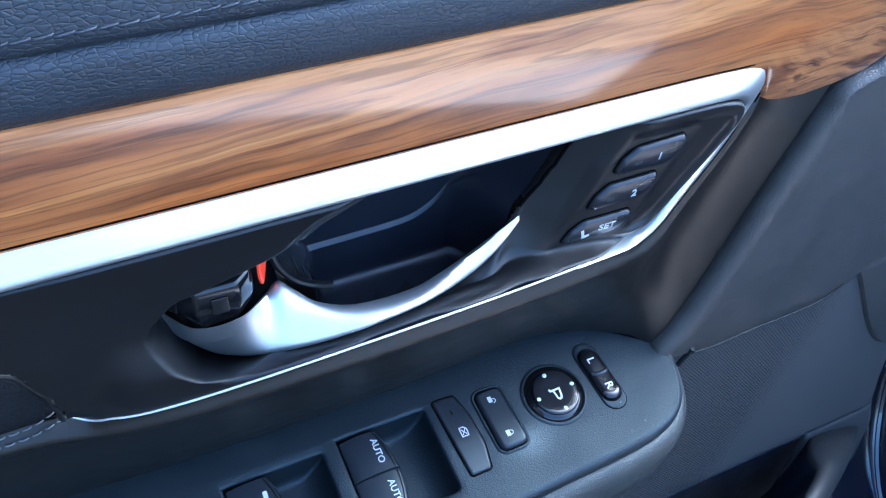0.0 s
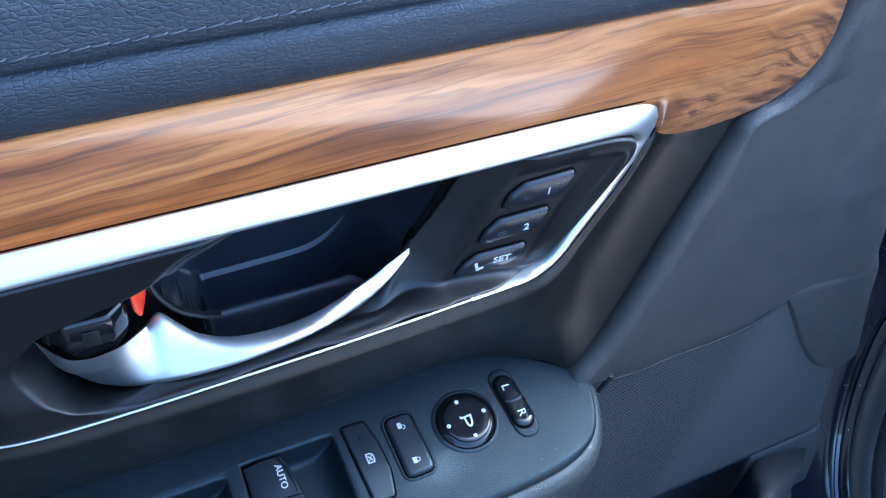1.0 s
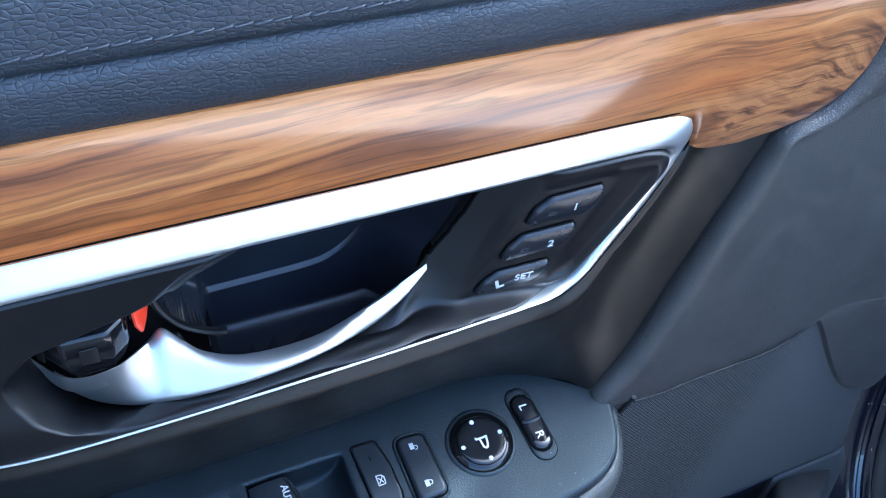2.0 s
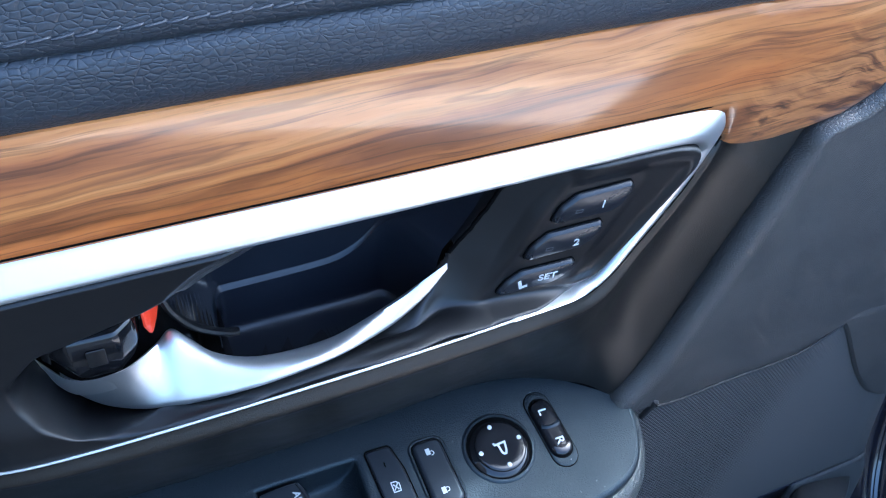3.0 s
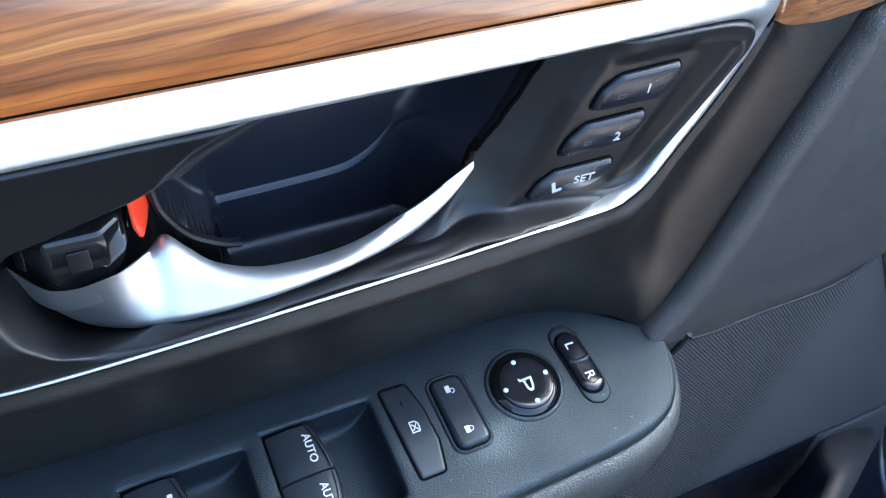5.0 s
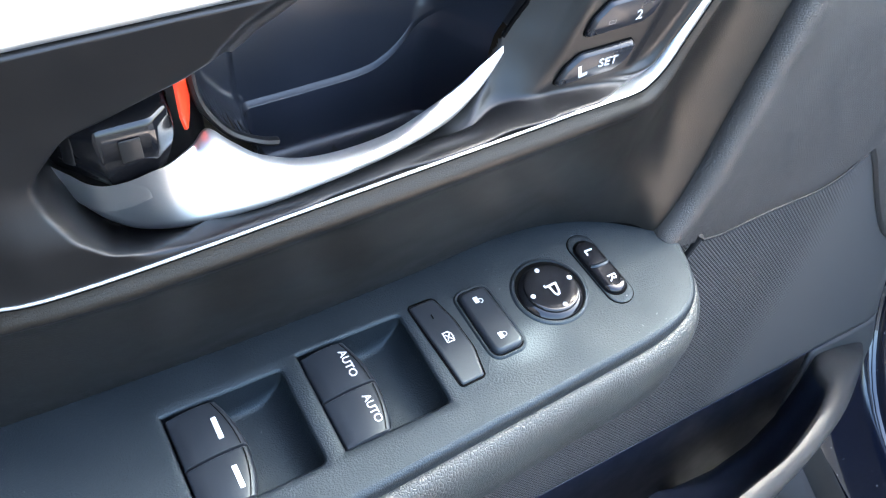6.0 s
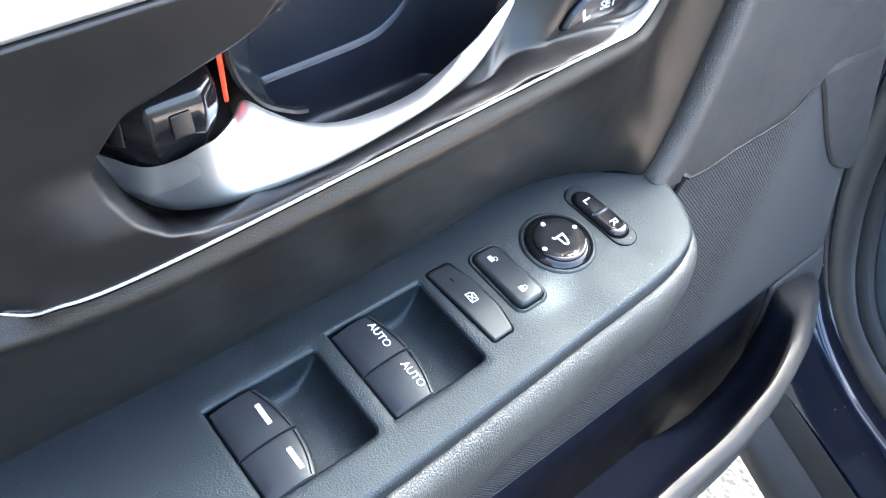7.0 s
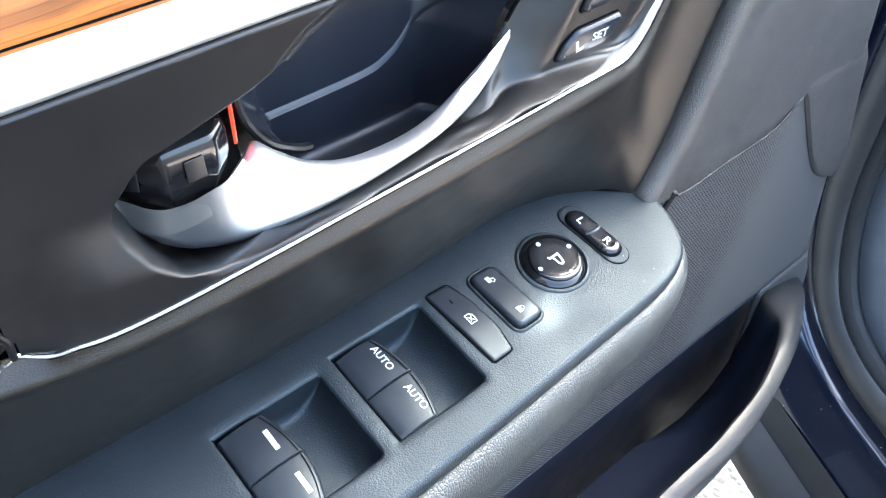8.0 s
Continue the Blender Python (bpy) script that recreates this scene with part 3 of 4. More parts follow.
CUP_END = ([0.893, 0.925, 0.9323, 0.9408, 0.9511, 0.9618, 0.986], [0.1670, 0.1670, 0.1688, 0.1748, 0.1807, 0.1856, 0.1965])
rows, ends = [], []
for base_x in np.r_[np.linspace(0.0645, 0.0925, 113), np.linspace(0.0932, 0.200, 130)]:
    share = max(0.0, (base_x - 0.120) / 0.080)
    at_x = base_x if share == 0 else 0.120 + share * 0.054
    low = float(np.interp(at_x, LEDGE[:, 0], LEDGE[:, 1]))
    low = min(low, 0.9395)
    rec = 0.0016 * float(step(np.array(at_x), 0.0838, 0.0868)) * (1 - float(step(np.array(share), 0.80, 0.95)))
    section = chain([(0.226, 0.8860), (0.248, 0.8860), (0.2590, 0.8885), (0.2620, 0.8950), (0.2626, low - 0.0022), (0.2627, low - 0.0010), (0.2628 + 0.5 * rec, low), (0.2628 + rec, low + 0.0011), (0.2629 + rec, low + 0.0025), (0.2628 + rec, max(0.952, low + 0.006)), (0.2600 + rec, max(0.970, low + 0.010)), (0.245, 0.985), (0.228, 0.988)], 289)
    row, reach = [], []
    for y, z in section:
        left, end = float(np.interp(z, *CUP_LEFT)), float(np.interp(z, *CUP_END))
        x = base_x if share == 0 else 0.120 + share * (end - 0.120)
        gl = math.sqrt(1 - (1 - min(max(x - left, 0.0) / 0.0060, 1)) ** 2)
        gr = 1 - (1 - min(max(end - x, 0.0) / 0.015, 1)) ** 2
        front = min(y, 0.2405 - 0.0070 * min(max((x - 0.066) / 0.12, 0), 1))
        row.append((x, front + (y - front) * gl * gr, z))
        reach.append(x - left)
    rows.append(row)
    ends.append(reach)
bm = sheet(rows)
bm.verts.ensure_lookup_table()
bmesh.ops.delete(bm, geom=[v for v, d in zip(bm.verts[:], sum(ends, [])) if d < -0.0006], context="VERTS")
face_to(bm, VIEWER)
part("finger_cup", bm, CUP_PLASTIC, handle_bezel, "deep dark plastic finger cup", angle=180)
# near-black sheet: the shade deep behind cup and handle, put in as colour
back = bmesh.new()
sheet([[(x, 0.288, z) for x in np.linspace(-0.02, 0.215, 8)] for z in np.linspace(0.86, 0.99, 6)], bm=back)
face_to(back, VIEWER)
part("cup_shade", back, GAP, handle_bezel, "near-black sheet standing in for shade behind the finger cup", thick=0.002)
edge = tube([(0.0662, 0.2385, 0.9600), (0.0660, 0.2400, 0.9430), (0.0670, 0.2400, 0.9340), (0.0700, 0.2400, 0.9265), (0.0755, 0.2400, 0.9187), (0.0844, 0.2395, 0.9130), (0.0900, 0.2400, 0.9108)], 0.0015, n=60, flat=1.2)
part("cup_edge", edge, SATIN_BLACK, handle_bezel, "raised edge round the finger cup")
line = curve([(0.1930, 0.9760), (0.1870, 0.9622), (0.1821, 0.9513), (0.1763, 0.9411), (0.1706, 0.9330)], 20)
at = [grid_at(x, z) for x, z in line]
seam = tube([(gx[k], gy[k] - 0.0003, gz[k] - slump[k]) for k in at], 0.0008, n=60)
at = [grid_at(x, z) for x, _, z in cut[::8] if x > -0.19]
bead = tube([(gx[k], gy[k] + 0.0004, gz[k]) for k in at], 0.0011, n=120)
part("rear_edge", bead, SATIN_BLACK, handle_bezel, "rounded rear edge of the bezel")
part("cup_seam", seam, GAP, handle_bezel, "dark joint beside the cup")

# ---- door handle ----
door_opener = thing("door_opener", "curved satin silver inner door handle with gloss black lock lever", "door handle")
UP = [(0.0224, 0.2389, 0.9257), (0.0260, 0.2335, 0.9243), (0.0300, 0.2285, 0.9235), (0.0340, 0.2258, 0.9235), (0.0400, 0.2228, 0.9255), (0.0460, 0.2212, 0.9278), (0.0510, 0.2232, 0.9270), (0.0560, 0.2275, 0.9258), (0.0615, 0.2325, 0.9248), (0.0668, 0.2345, 0.9275), (0.0725, 0.2310, 0.9232), (0.0800, 0.2258, 0.9185), (0.0950, 0.2225, 0.9145), (0.1200, 0.2225, 0.9140), (0.1430, 0.2245, 0.9205), (0.1570, 0.2255, 0.9275), (0.1675, 0.2268, 0.9325)]
LOW = [(0.0224, 0.2389, 0.9235), (0.0255, 0.2372, 0.9180), (0.0290, 0.2355, 0.9125), (0.0330, 0.2335, 0.9080), (0.0380, 0.2308, 0.9048), (0.0430, 0.2275, 0.9045), (0.0490, 0.2240, 0.9050), (0.0540, 0.2215, 0.9058), (0.0600, 0.2195, 0.9068), (0.0660, 0.2172, 0.9080), (0.0730, 0.2152, 0.9097), (0.0830, 0.2128, 0.9122), (0.0970, 0.2102, 0.9160), (0.1190, 0.2110, 0.9185), (0.1420, 0.2195, 0.9160), (0.1570, 0.2235, 0.9215), (0.1675, 0.2262, 0.9300)]
n = 150
up, low_c = chain(UP, n), chain(LOW, n)
taper = np.minimum(1, np.minimum(np.linspace(0, 1, n) * 14, (1 - np.linspace(0, 1, n)) * 9)) ** 0.6
rows = []
for f, dy, dz in ((0.0, 0.0035, -0.012), (0.0, 0.0020, -0.004), (0.0, 0.0006, -0.0008), (0.06, 0.0, 0.0006), (0.3, 0.0, 0.0022), (0.6, 0.0, 0.0024), (0.85, 0.0, 0.0014), (0.96, -0.0004, 0.0003), (1.0, -0.0004, -0.0010), (1.0, 0.0010, -0.0032), (0.9, 0.003, -0.0062), (0.7, 0.006, -0.0085), (0.3, 0.010, -0.010)):
    rows.append([a + (b - a) * f + np.array([0, dy, dz]) * k for a, b, k in zip(up, low_c, taper)])
bm = sheet(rows)
face_to(bm, VIEWER)
part("lever", bm, SILVER, door_opener, "curved satin silver pull lever", angle=60)
CAP = [(0.0180, 0.2500), (0.0210, 0.2400), (0.0345, 0.2243), (0.0495, 0.2238), (0.0556, 0.2285), (0.0592, 0.2500)]
cap_out = rounded(CAP, [0.001, 0.002, 0.003, 0.004, 0.004, 0.001], 8)
lock_lever = part("lock_lever", pad(cap_out, [(0.0040, 0.9200), (0.0016, 0.9250), (0.0002, 0.9290), (-0.0008, 0.9330), (-0.0006, 0.9390), (0.0, 0.9415), (0.0006, 0.9425), (0.0016, 0.9430), (0.0040, 0.9432)], lambda u, v: 0.16 * (v - 0.224)), GLOSS, door_opener, "gloss black lock lever")
mark = pad(rounded([(-0.003, -0.0035), (0.003, -0.0035), (0.003, 0.0035), (-0.003, 0.0035)], 0.0006), [(0, 0), (0.0001, 0.0002), (0.0003, 0.0003)])
part("lock_plate", mark, SATIN_BLACK, lock_lever, matrix=pose(0.0425, 0.22275, 0.9352, 85, 0, -1))
mark = pad(rounded([(-0.002, -0.0045), (0.002, -0.0045), (0.002, 0.0045), (-0.002, 0.0045)], 0.0006), [(0, 0), (0.0001, 0.0002), (0.0003, 0.0003)])
part("lock_plate", mark, SATIN_BLACK, lock_lever, matrix=pose(0.0273, 0.2314, 0.9345, 85, 0, -50))
red = pad(rounded([(-0.0072, 0.0), (-0.0040, -0.0068), (0.0010, -0.0050), (0.0080, 0.0010), (0.0080, 0.0160), (-0.0072, 0.0160)], 0.0012), [(0, 0), (0.0, 0.0008), (0.0005, 0.0012)])
part("red_mark", red, RED, door_opener, "red unlocked marker", matrix=pose(0.0617, 0.2365, 0.9362, 90, 0, 64))

# ---- seat memory buttons ----
BUTTON_M = {
    "1": ([(0.2030, 0.9505), (0.2055, 0.9580), (0.2115, 0.9630), (0.2330, 0.9645), (0.2347, 0.9620), (0.2320, 0.9540), (0.2275, 0.9508)], 0.2158),
    "2": ([(0.1950, 0.9325), (0.1975, 0.9395), (0.2030, 0.9450), (0.2250, 0.9462), (0.2265, 0.9435), (0.2230, 0.9365), (0.2185, 0.9338)], 0.2184),
    "SET": ([(0.1860, 0.9145), (0.1900, 0.9215), (0.1955, 0.9258), (0.2175, 0.9265), (0.2193, 0.9240), (0.2150, 0.9180), (0.2100, 0.9155)], 0.2205),
}
for text, (pts, y) in BUTTON_M.items():
    btn = thing("memory_button", {"1": "black seat memory button marked 1", "2": "black seat memory button marked 2", "SET": "black seat memory set button with a seat symbol"}[text], "button", "seat memory buttons")
    c = np.array(pts).mean(0)
    bed = [(gx[k] - c[0], gz[k] - c[1], gy[k]) for k in (grid_at(*(c + (np.array(p) - c) * f)) for p in pts for f in (0.4, 0.8, 1.0))]
    (tilt_x, tilt_z, y), *_ = np.linalg.lstsq(np.array([(a, b, 1) for a, b, _ in bed]), np.array([d for *_, d in bed]), rcond=None)
    out_n = Vector((tilt_x, -1, tilt_z)).normalized()
    up_n = Vector((0, tilt_z, 1))
    up_n = (up_n - out_n * up_n.dot(out_n)).normalized()
    side_n = up_n.cross(out_n)
    loc = Matrix.Translation(Vector((c[0], y, c[1])) + out_n * 0.0003) @ Matrix((side_n, up_n, out_n)).transposed().to_4x4()
    out = rounded([(x - c[0], z - c[1]) for x, z in pts], [0.0016, 0.0045, 0.0045, 0.0016, 0.0016, 0.0050, 0.0045])
    part("recess", pad(inset(out, -0.0005), [(0, -0.002), (0, 0.00015), (0.0003, 0.0002)]), GAP, btn, matrix=loc)
    part("key", pad(out, [(0, -0.001), (0, 0.0007), (0.0002, 0.0011), (0.0009, 0.0021), (0.0011, 0.0022)]), KEY_PLASTIC, btn, matrix=loc)
    if text == "SET":
        lettering("legend", "SET", 0.0048, loc @ pose(0.0024, 0.0001, 0.00235), WHITE, btn, "white lettering", 1.1)
        seat = stroke([[(-0.0018, 0.0026), (-0.0006, -0.0018), (0.0022, -0.0012)]], 0.0014)
        part("seat_symbol", seat, WHITE, btn, "white seat symbol", matrix=loc @ pose(-0.0080, -0.0016, 0.0021))
    else:
        lettering("legend", text, 0.0052, loc @ pose(*{"1": (0.0016, -0.0008), "2": (0.0032, -0.0016)}[text], 0.00235), WHITE, btn, "white number", 1.05)
        dash = stroke([[(-0.0014, 0.0007), (0.0014, 0.0007), (0.0014, -0.0007), (-0.0014, -0.0007), (-0.0014, 0.0007)]], 0.00025)
        part("indicator", dash, DIM, btn, "small grey indicator outline", matrix=loc @ pose(-0.0080, -0.0021, 0.0021))

# ---- soft insert below the handle ----
door_insert = thing("door_insert", "dark soft vinyl insert between handle bezel and armrest", "door panel")
TOP = [(-0.20, 0.2305, 0.8935), (-0.030, 0.2300, 0.8965), (-0.002, 0.2192, 0.8952), (0.06, 0.2108, 0.9040), (0.13, 0.2078, 0.9095), (0.19, 0.2098, 0.9082), (0.2240, 0.2168, 0.9032), (0.2365, 0.2192, 0.9055), (0.2450, 0.2206, 0.9135), (0.2530, 0.2212, 0.9250), (0.2612, 0.2216, 0.9380), (0.2692, 0.2220, 0.9520), (0.2768, 0.2235, 0.9680), (0.2920, 0.2240, 0.9690)]
BOT = [(-0.20, 0.2568, 0.8050), (-0.040, 0.2560, 0.8050), (0.0, 0.2552, 0.8050), (0.07, 0.2537, 0.8050), (0.14, 0.2546, 0.8050), (0.195, 0.2568, 0.8050), (0.2280, 0.2505, 0.8050), (0.2550, 0.2357, 0.8050), (0.2685, 0.2240, 0.8050), (0.2830, 0.2240, 0.8310), (0.2955, 0.2245, 0.8620), (0.3080, 0.2245, 0.9005), (0.3187, 0.2240, 0.9310), (0.3260, 0.2240, 0.9630)]
top, bot = chain(TOP, 130), chain(BOT, 130)
for k, p in enumerate(top):
    d = np.linalg.norm(so[100:] - p, axis=1)
    if k / 129 * 13 < 12.05:
        top[k] = p + (so[100 + int(np.argmin(d))] + np.array([0, 0.0008, 0]) - p) * float(step(np.array(p[0]), -0.030, 0.012))
calm = np.stack([np.convolve(np.pad(top[:, j], 10, mode="edge"), np.ones(21) / 21, "valid") for j in range(3)], 1)
calm = top + (calm - top) * step(top[:, 0], 0.10, 0.05)[:, None]
rows = []
for f in np.r_[np.linspace(0, 0.14, 15)[:-1], np.linspace(0.14, 1, 22)]:
    row = []
    for k, (a, b) in enumerate(zip(top + (calm - top) * min(1.0, f * 5), bot)):
        u = k / 129 * 13
        near = float(step(np.array(u), 6.0, 9.0))
        p = a + (b - a) * f
        p[1] = a[1] + (b[1] - a[1]) * f ** (1.5 - 0.5 * near)
        p[1] += near * 0.0115 * math.sin(math.pi * min(1.0, f * 1.02)) - 0.0040 * math.exp(-((f - 0.075) / 0.050) ** 2)
        p[1] += 0.010 * math.exp(-f / 0.055) * float(step(np.array(u), 11.4, 12.4))
        row.append(p)
    rows.append(row)
bm = sheet(rows)
face_to(bm, VIEWER)
part("cover", bm, VINYL, door_insert, thick=0.003)
part("joint", tube([p + np.array([0, 0.0004, -0.0006]) for p in so[120:292:4]], 0.0005, n=220, sides=6), GAP, door_insert, "dark joint below the silver strip")

# ---- stitched leather corner behind the bezel ----
corner = thing("leather_corner", "black leather corner piece with a double row of pale stitches", "door panel")
CT = [(-0.0166, 0.2190, 0.9136), (-0.0193, 0.2182, 0.9200), (-0.0238, 0.2176, 0.9302), (-0.0298, 0.2174, 0.9423), (-0.0600, 0.2174, 0.9584), (-0.20, 0.2176, 0.9654)]
CB = [(-0.0165, 0.2195, 0.9126), (-0.0225, 0.2190, 0.9100), (-0.0300, 0.2188, 0.9082), (-0.0450, 0.2188, 0.9070), (-0.0800, 0.2188, 0.9062), (-0.20, 0.2190, 0.9055)]
LIFT = Vector((0.011, 0.0055, 1.166))


def deeper(points, k=1.047):
    return [LIFT + (Vector(p) - LIFT) * k for p in points]


CT, CB = deeper(CT), deeper(CB)
ct, cb = chain(CT, 60), chain(CB, 60)
rows = []
for f, back in ((0, 0.0022), (0.02, 0.0002), (0.08, -0.0010), (0.3, -0.0016), (0.6, -0.0016), (0.9, -0.0010), (0.98, 0.0006), (1.0, 0.003)):
    rows.append([a + (b - a) * f + np.array([0, back, 0]) for a, b in zip(ct, cb)])
bm = sheet(rows)
face_to(bm, VIEWER)
part("cover", bm, CORNER_LEATHER, corner, thick=0.002)
for row in ([(-0.0190, 0.2164, 0.9150), (-0.0240, 0.2163, 0.9122), (-0.0290, 0.2162, 0.9108), (-0.0360, 0.2162, 0.9100), (-0.0800, 0.2162, 0.9090)], [(-0.0162, 0.2166, 0.9104), (-0.0220, 0.2165, 0.9078), (-0.0280, 0.2164, 0.9060), (-0.0360, 0.2163, 0.9052), (-0.0800, 0.2163, 0.9042)]):
    line = curve(deeper(row), 15)
    for a, b in zip(line, line[1:]):
        mid, d = (a + b) / 2, (b - a) * 0.36
        part("stitch", tube([mid - d, mid - d * 0.5 - np.array([0, 0.0004, 0]), mid + d * 0.5 - np.array([0, 0.0004, 0]), mid + d], 0.00032, n=5, sides=5), PALE_THREAD, corner)

# ---- grained front panel of the door ----
front_panel = thing("front_panel", "dark grained plastic front section of the door panel", "door panel")
LEVELS = [(0.2625, 0.8060, 0.517, 0.795), (0.2768, 0.8300, 0.509, 0.828), (0.2890, 0.8610, 0.498, 0.865), (0.3020, 0.9000, 0.485, 0.910), (0.3125, 0.9300, 0.474, 0.945), (0.3182, 0.9490, 0.467, 0.966), (0.3222, 0.9595, 0.464, 0.975), (0.3300, 0.9650, 0.460, 0.983), (0.3420, 0.9690, 0.457, 0.989), (0.3515, 0.9770, 0.455, 0.995), (0.3578, 0.9880, 0.449, 1.008), (0.3615, 1.0020, 0.446, 1.016), (0.3635, 1.0200, 0.443, 1.025), (0.3650, 1.0450, 0.436, 1.045), (0.3675, 1.0900, 0.424, 1.090), (0.3700, 1.1350, 0.412, 1.135)]
lv = chain([(xl + 0.0045 * min(1.0, max(0.0, (0.99 - zl) / 0.04)), zl, xr, zr) for xl, zl, xr, zr in LEVELS], 130)
edge_t = np.gradient(lv[:, :2], axis=0)
soft_t = np.stack([np.convolve(np.pad(edge_t[:, j], 6, mode="edge"), np.ones(13) / 13, "valid") for j in (0, 1)], 1)
edge_t = soft_t / np.linalg.norm(soft_t, axis=1)[:, None]
rows = []
ROLL = [(-0.0010, 0.2300), (-0.0020, 0.2220), (-0.0008, 0.2178), (0.0018, 0.2155), (0.0050, 0.2146), (0.0085, 0.2148)]
for k, (xl, zl, xr, zr) in enumerate(lv):
    nx, nz = edge_t[k, 1], -edge_t[k, 0]
    if nx < 0:
        nx, nz = -nx, -nz
    w = 1 - 0.55 * math.exp(-((zl - 0.962) / 0.012) ** 2)
    pts = [(xl + nx * d * w, y, zl + nz * d * w) for d, y in ROLL]
    x0, z0 = xl + nx * 0.0085 * w, zl + nz * 0.0085 * w
    for f in np.linspace(0.05, 1, 30):
        x = x0 + (xr - x0) * f
        y = 0.2148 + 0.0075 * (1 - math.exp(-f * 5.0)) - 0.0015 * math.exp(-((x - 0.415) / 0.012) ** 2)
        y += 0.022 * max(0.0, (f - 0.86) / 0.14) ** 2
        pts.append((x, y, z0 + (zr - z0) * f))
    low_f = max(0.0, 1 - k / 10.0)
    if low_f:
        pts = [(x, y, z - low_f * (0.0085 * float(step(np.array(x), 0.274, 0.302)) - 0.0165 * float(step(np.array(x), 0.392, 0.420)))) for x, y, z in pts]
    rows.append(pts)
first_row = rows[0]
lip = [[(x, y + 0.0060, z - 0.0004) for x, y, z in first_row], [(x, y + 0.0010, z - 0.0008) for x, y, z in first_row]]
bm = sheet(lip + rows)
face_to(bm, VIEWER)
part("cover", bm, PANEL, front_panel, thick=0.004)
TL = [(0.4180, 0.8080), (0.4270, 0.7960), (0.4350, 0.7835), (0.4590, 0.7460), (0.4800, 0.7180), (0.4960, 0.7040), (0.5140, 0.6945)]
TR = [(0.5190, 0.7960), (0.5230, 0.7800), (0.5270, 0.7640), (0.5370, 0.7300), (0.5410, 0.7120), (0.5400, 0.7000), (0.5280, 0.6930)]
tl, tr_ = chain(TL, 50), chain(TR, 50)
rows = []
for a, b in zip(tl, tr_):
    row = [(a[0] - 0.0002, 0.2262, a[1] - 0.0012), (a[0] - 0.0006, 0.2225, a[1] - 0.0008), (a[0] + 0.0008, 0.2208, a[1])]
    for f in np.linspace(0.06, 1, 14):
        row.append((a[0] + (b[0] - a[0]) * f, 0.2205 + 0.0018 * f + 0.022 * max(0, (f - 0.75) / 0.25) ** 2, a[1] + (b[1] - a[1]) * f))
    rows.append(row)
# its top runs on into the panel above
rows.insert(0, [(x - 0.006, y + 0.0042, z + 0.018) for x, y, z in rows[0]])
bm = sheet(rows)
face_to(bm, VIEWER)
part("tongue", bm, PANEL, front_panel, thick=0.004)

# ---- lower panel with the speaker grille ----
speaker_panel = thing("speaker_panel", "dark lower door panel with a finely perforated speaker grille", "speaker grille")
bm = bmesh.new()
for levels, start in ((np.linspace(0.6, 0.818, 40), None), (np.linspace(0.50, 0.5995, 12), 0.476)):
    rows = []
    for z in levels:
        xr = float(np.interp(z, [0.50, 0.56, 0.60, 0.64, 0.70, 0.82], [0.590, 0.578, 0.558, 0.545, 0.530, 0.495]))
        xl = start or -0.2 + 0.475 * float(step(np.array(z), 0.755, 0.785))
        rows.append([(x, 0.2235 + 0.015 * max(0, (x - xr + 0.02) / 0.02) ** 2, z) for x in np.linspace(xl, xr, 60)])
    sheet(rows, bm=bm)
face_to(bm, VIEWER)
part("grille", bm, GRILLE, speaker_panel, thick=0.004)
rim_line = [(0.2885, 0.2140, 0.8010), (0.3050, 0.2146, 0.7985), (0.3350, 0.2166, 0.7970), (0.3780, 0.2192, 0.7930), (0.3960, 0.2203, 0.7945), (0.4090, 0.2210, 0.8000), (0.4190, 0.2215, 0.8050)]
part("grille_rim", tube([(x, y - 0.0006, z) for x, y, z in rim_line], 0.0007, n=60), CLADDING, speaker_panel, "thin rim along the grille's top edge")
tab = tube([(0.2895, 0.2156, 0.8015), (0.2890, 0.2172, 0.7950), (0.2868, 0.2190, 0.7850)], 0.0016, n=20)
part("grille_tab", tab, CLADDING, speaker_panel)

# ---- armrest ----
SLOPE = math.degrees(math.atan(0.17))
ARM = pose(0, 0.21, 0.8045, SLOPE, 0, 0)
armrest = thing("armrest", "black door armrest with grained switch plate and padded leather side", "armrest")
OUTER = [(-0.20, -0.0430), (-0.05, -0.0405), (0.065, -0.0376), (0.135, -0.0348), (0.185, -0.0324), (0.223, -0.0306), (0.2425, -0.0280), (0.2556, -0.0230), (0.2632, -0.0155), (0.2688, -0.0040), (0.2727, 0.0108)]
INNER = [(-0.20, 0.0480), (-0.034, 0.0468), (0.0285, 0.0449), (0.077, 0.0440), (0.105, 0.0440), (0.135, 0.0449), (0.169, 0.0470), (0.187, 0.0478), (0.2047, 0.0473), (0.2203, 0.0441), (0.2342, 0.0383), (0.2533, 0.0257), (0.2728, 0.0110)]
oc, ic = curve(OUTER, 200), curve(INNER, 200)


def outer_v(u):
    return float(np.interp(u, oc[:, 0], oc[:, 1]))


def inner_v(u):
    return float(np.interp(u, ic[:, 0], ic[:, 1]))


WELLS = [((0.0288, 0.0788), (-0.0224, 0.0228)), ((0.0852, 0.1334), (-0.0211, 0.0258))]
# the plate: columns along the door, cut out where the switch wells are
V0, V1 = -0.0250, 0.0270
us = sorted(set([round(float(v), 5) for v in np.r_[np.linspace(-0.20, 0.026, 10), np.linspace(0.1365, 0.2726, 40)]] + [0.0265, 0.0815, 0.0823, 0.1360]))


def knots(u):
    lo, hi = outer_v(u), inner_v(u)
    f0, f1 = (V0 + 0.0325) / 0.0828, (V1 + 0.0325) / 0.0828
    k = float(step(np.array(u), 0.140, 0.200))
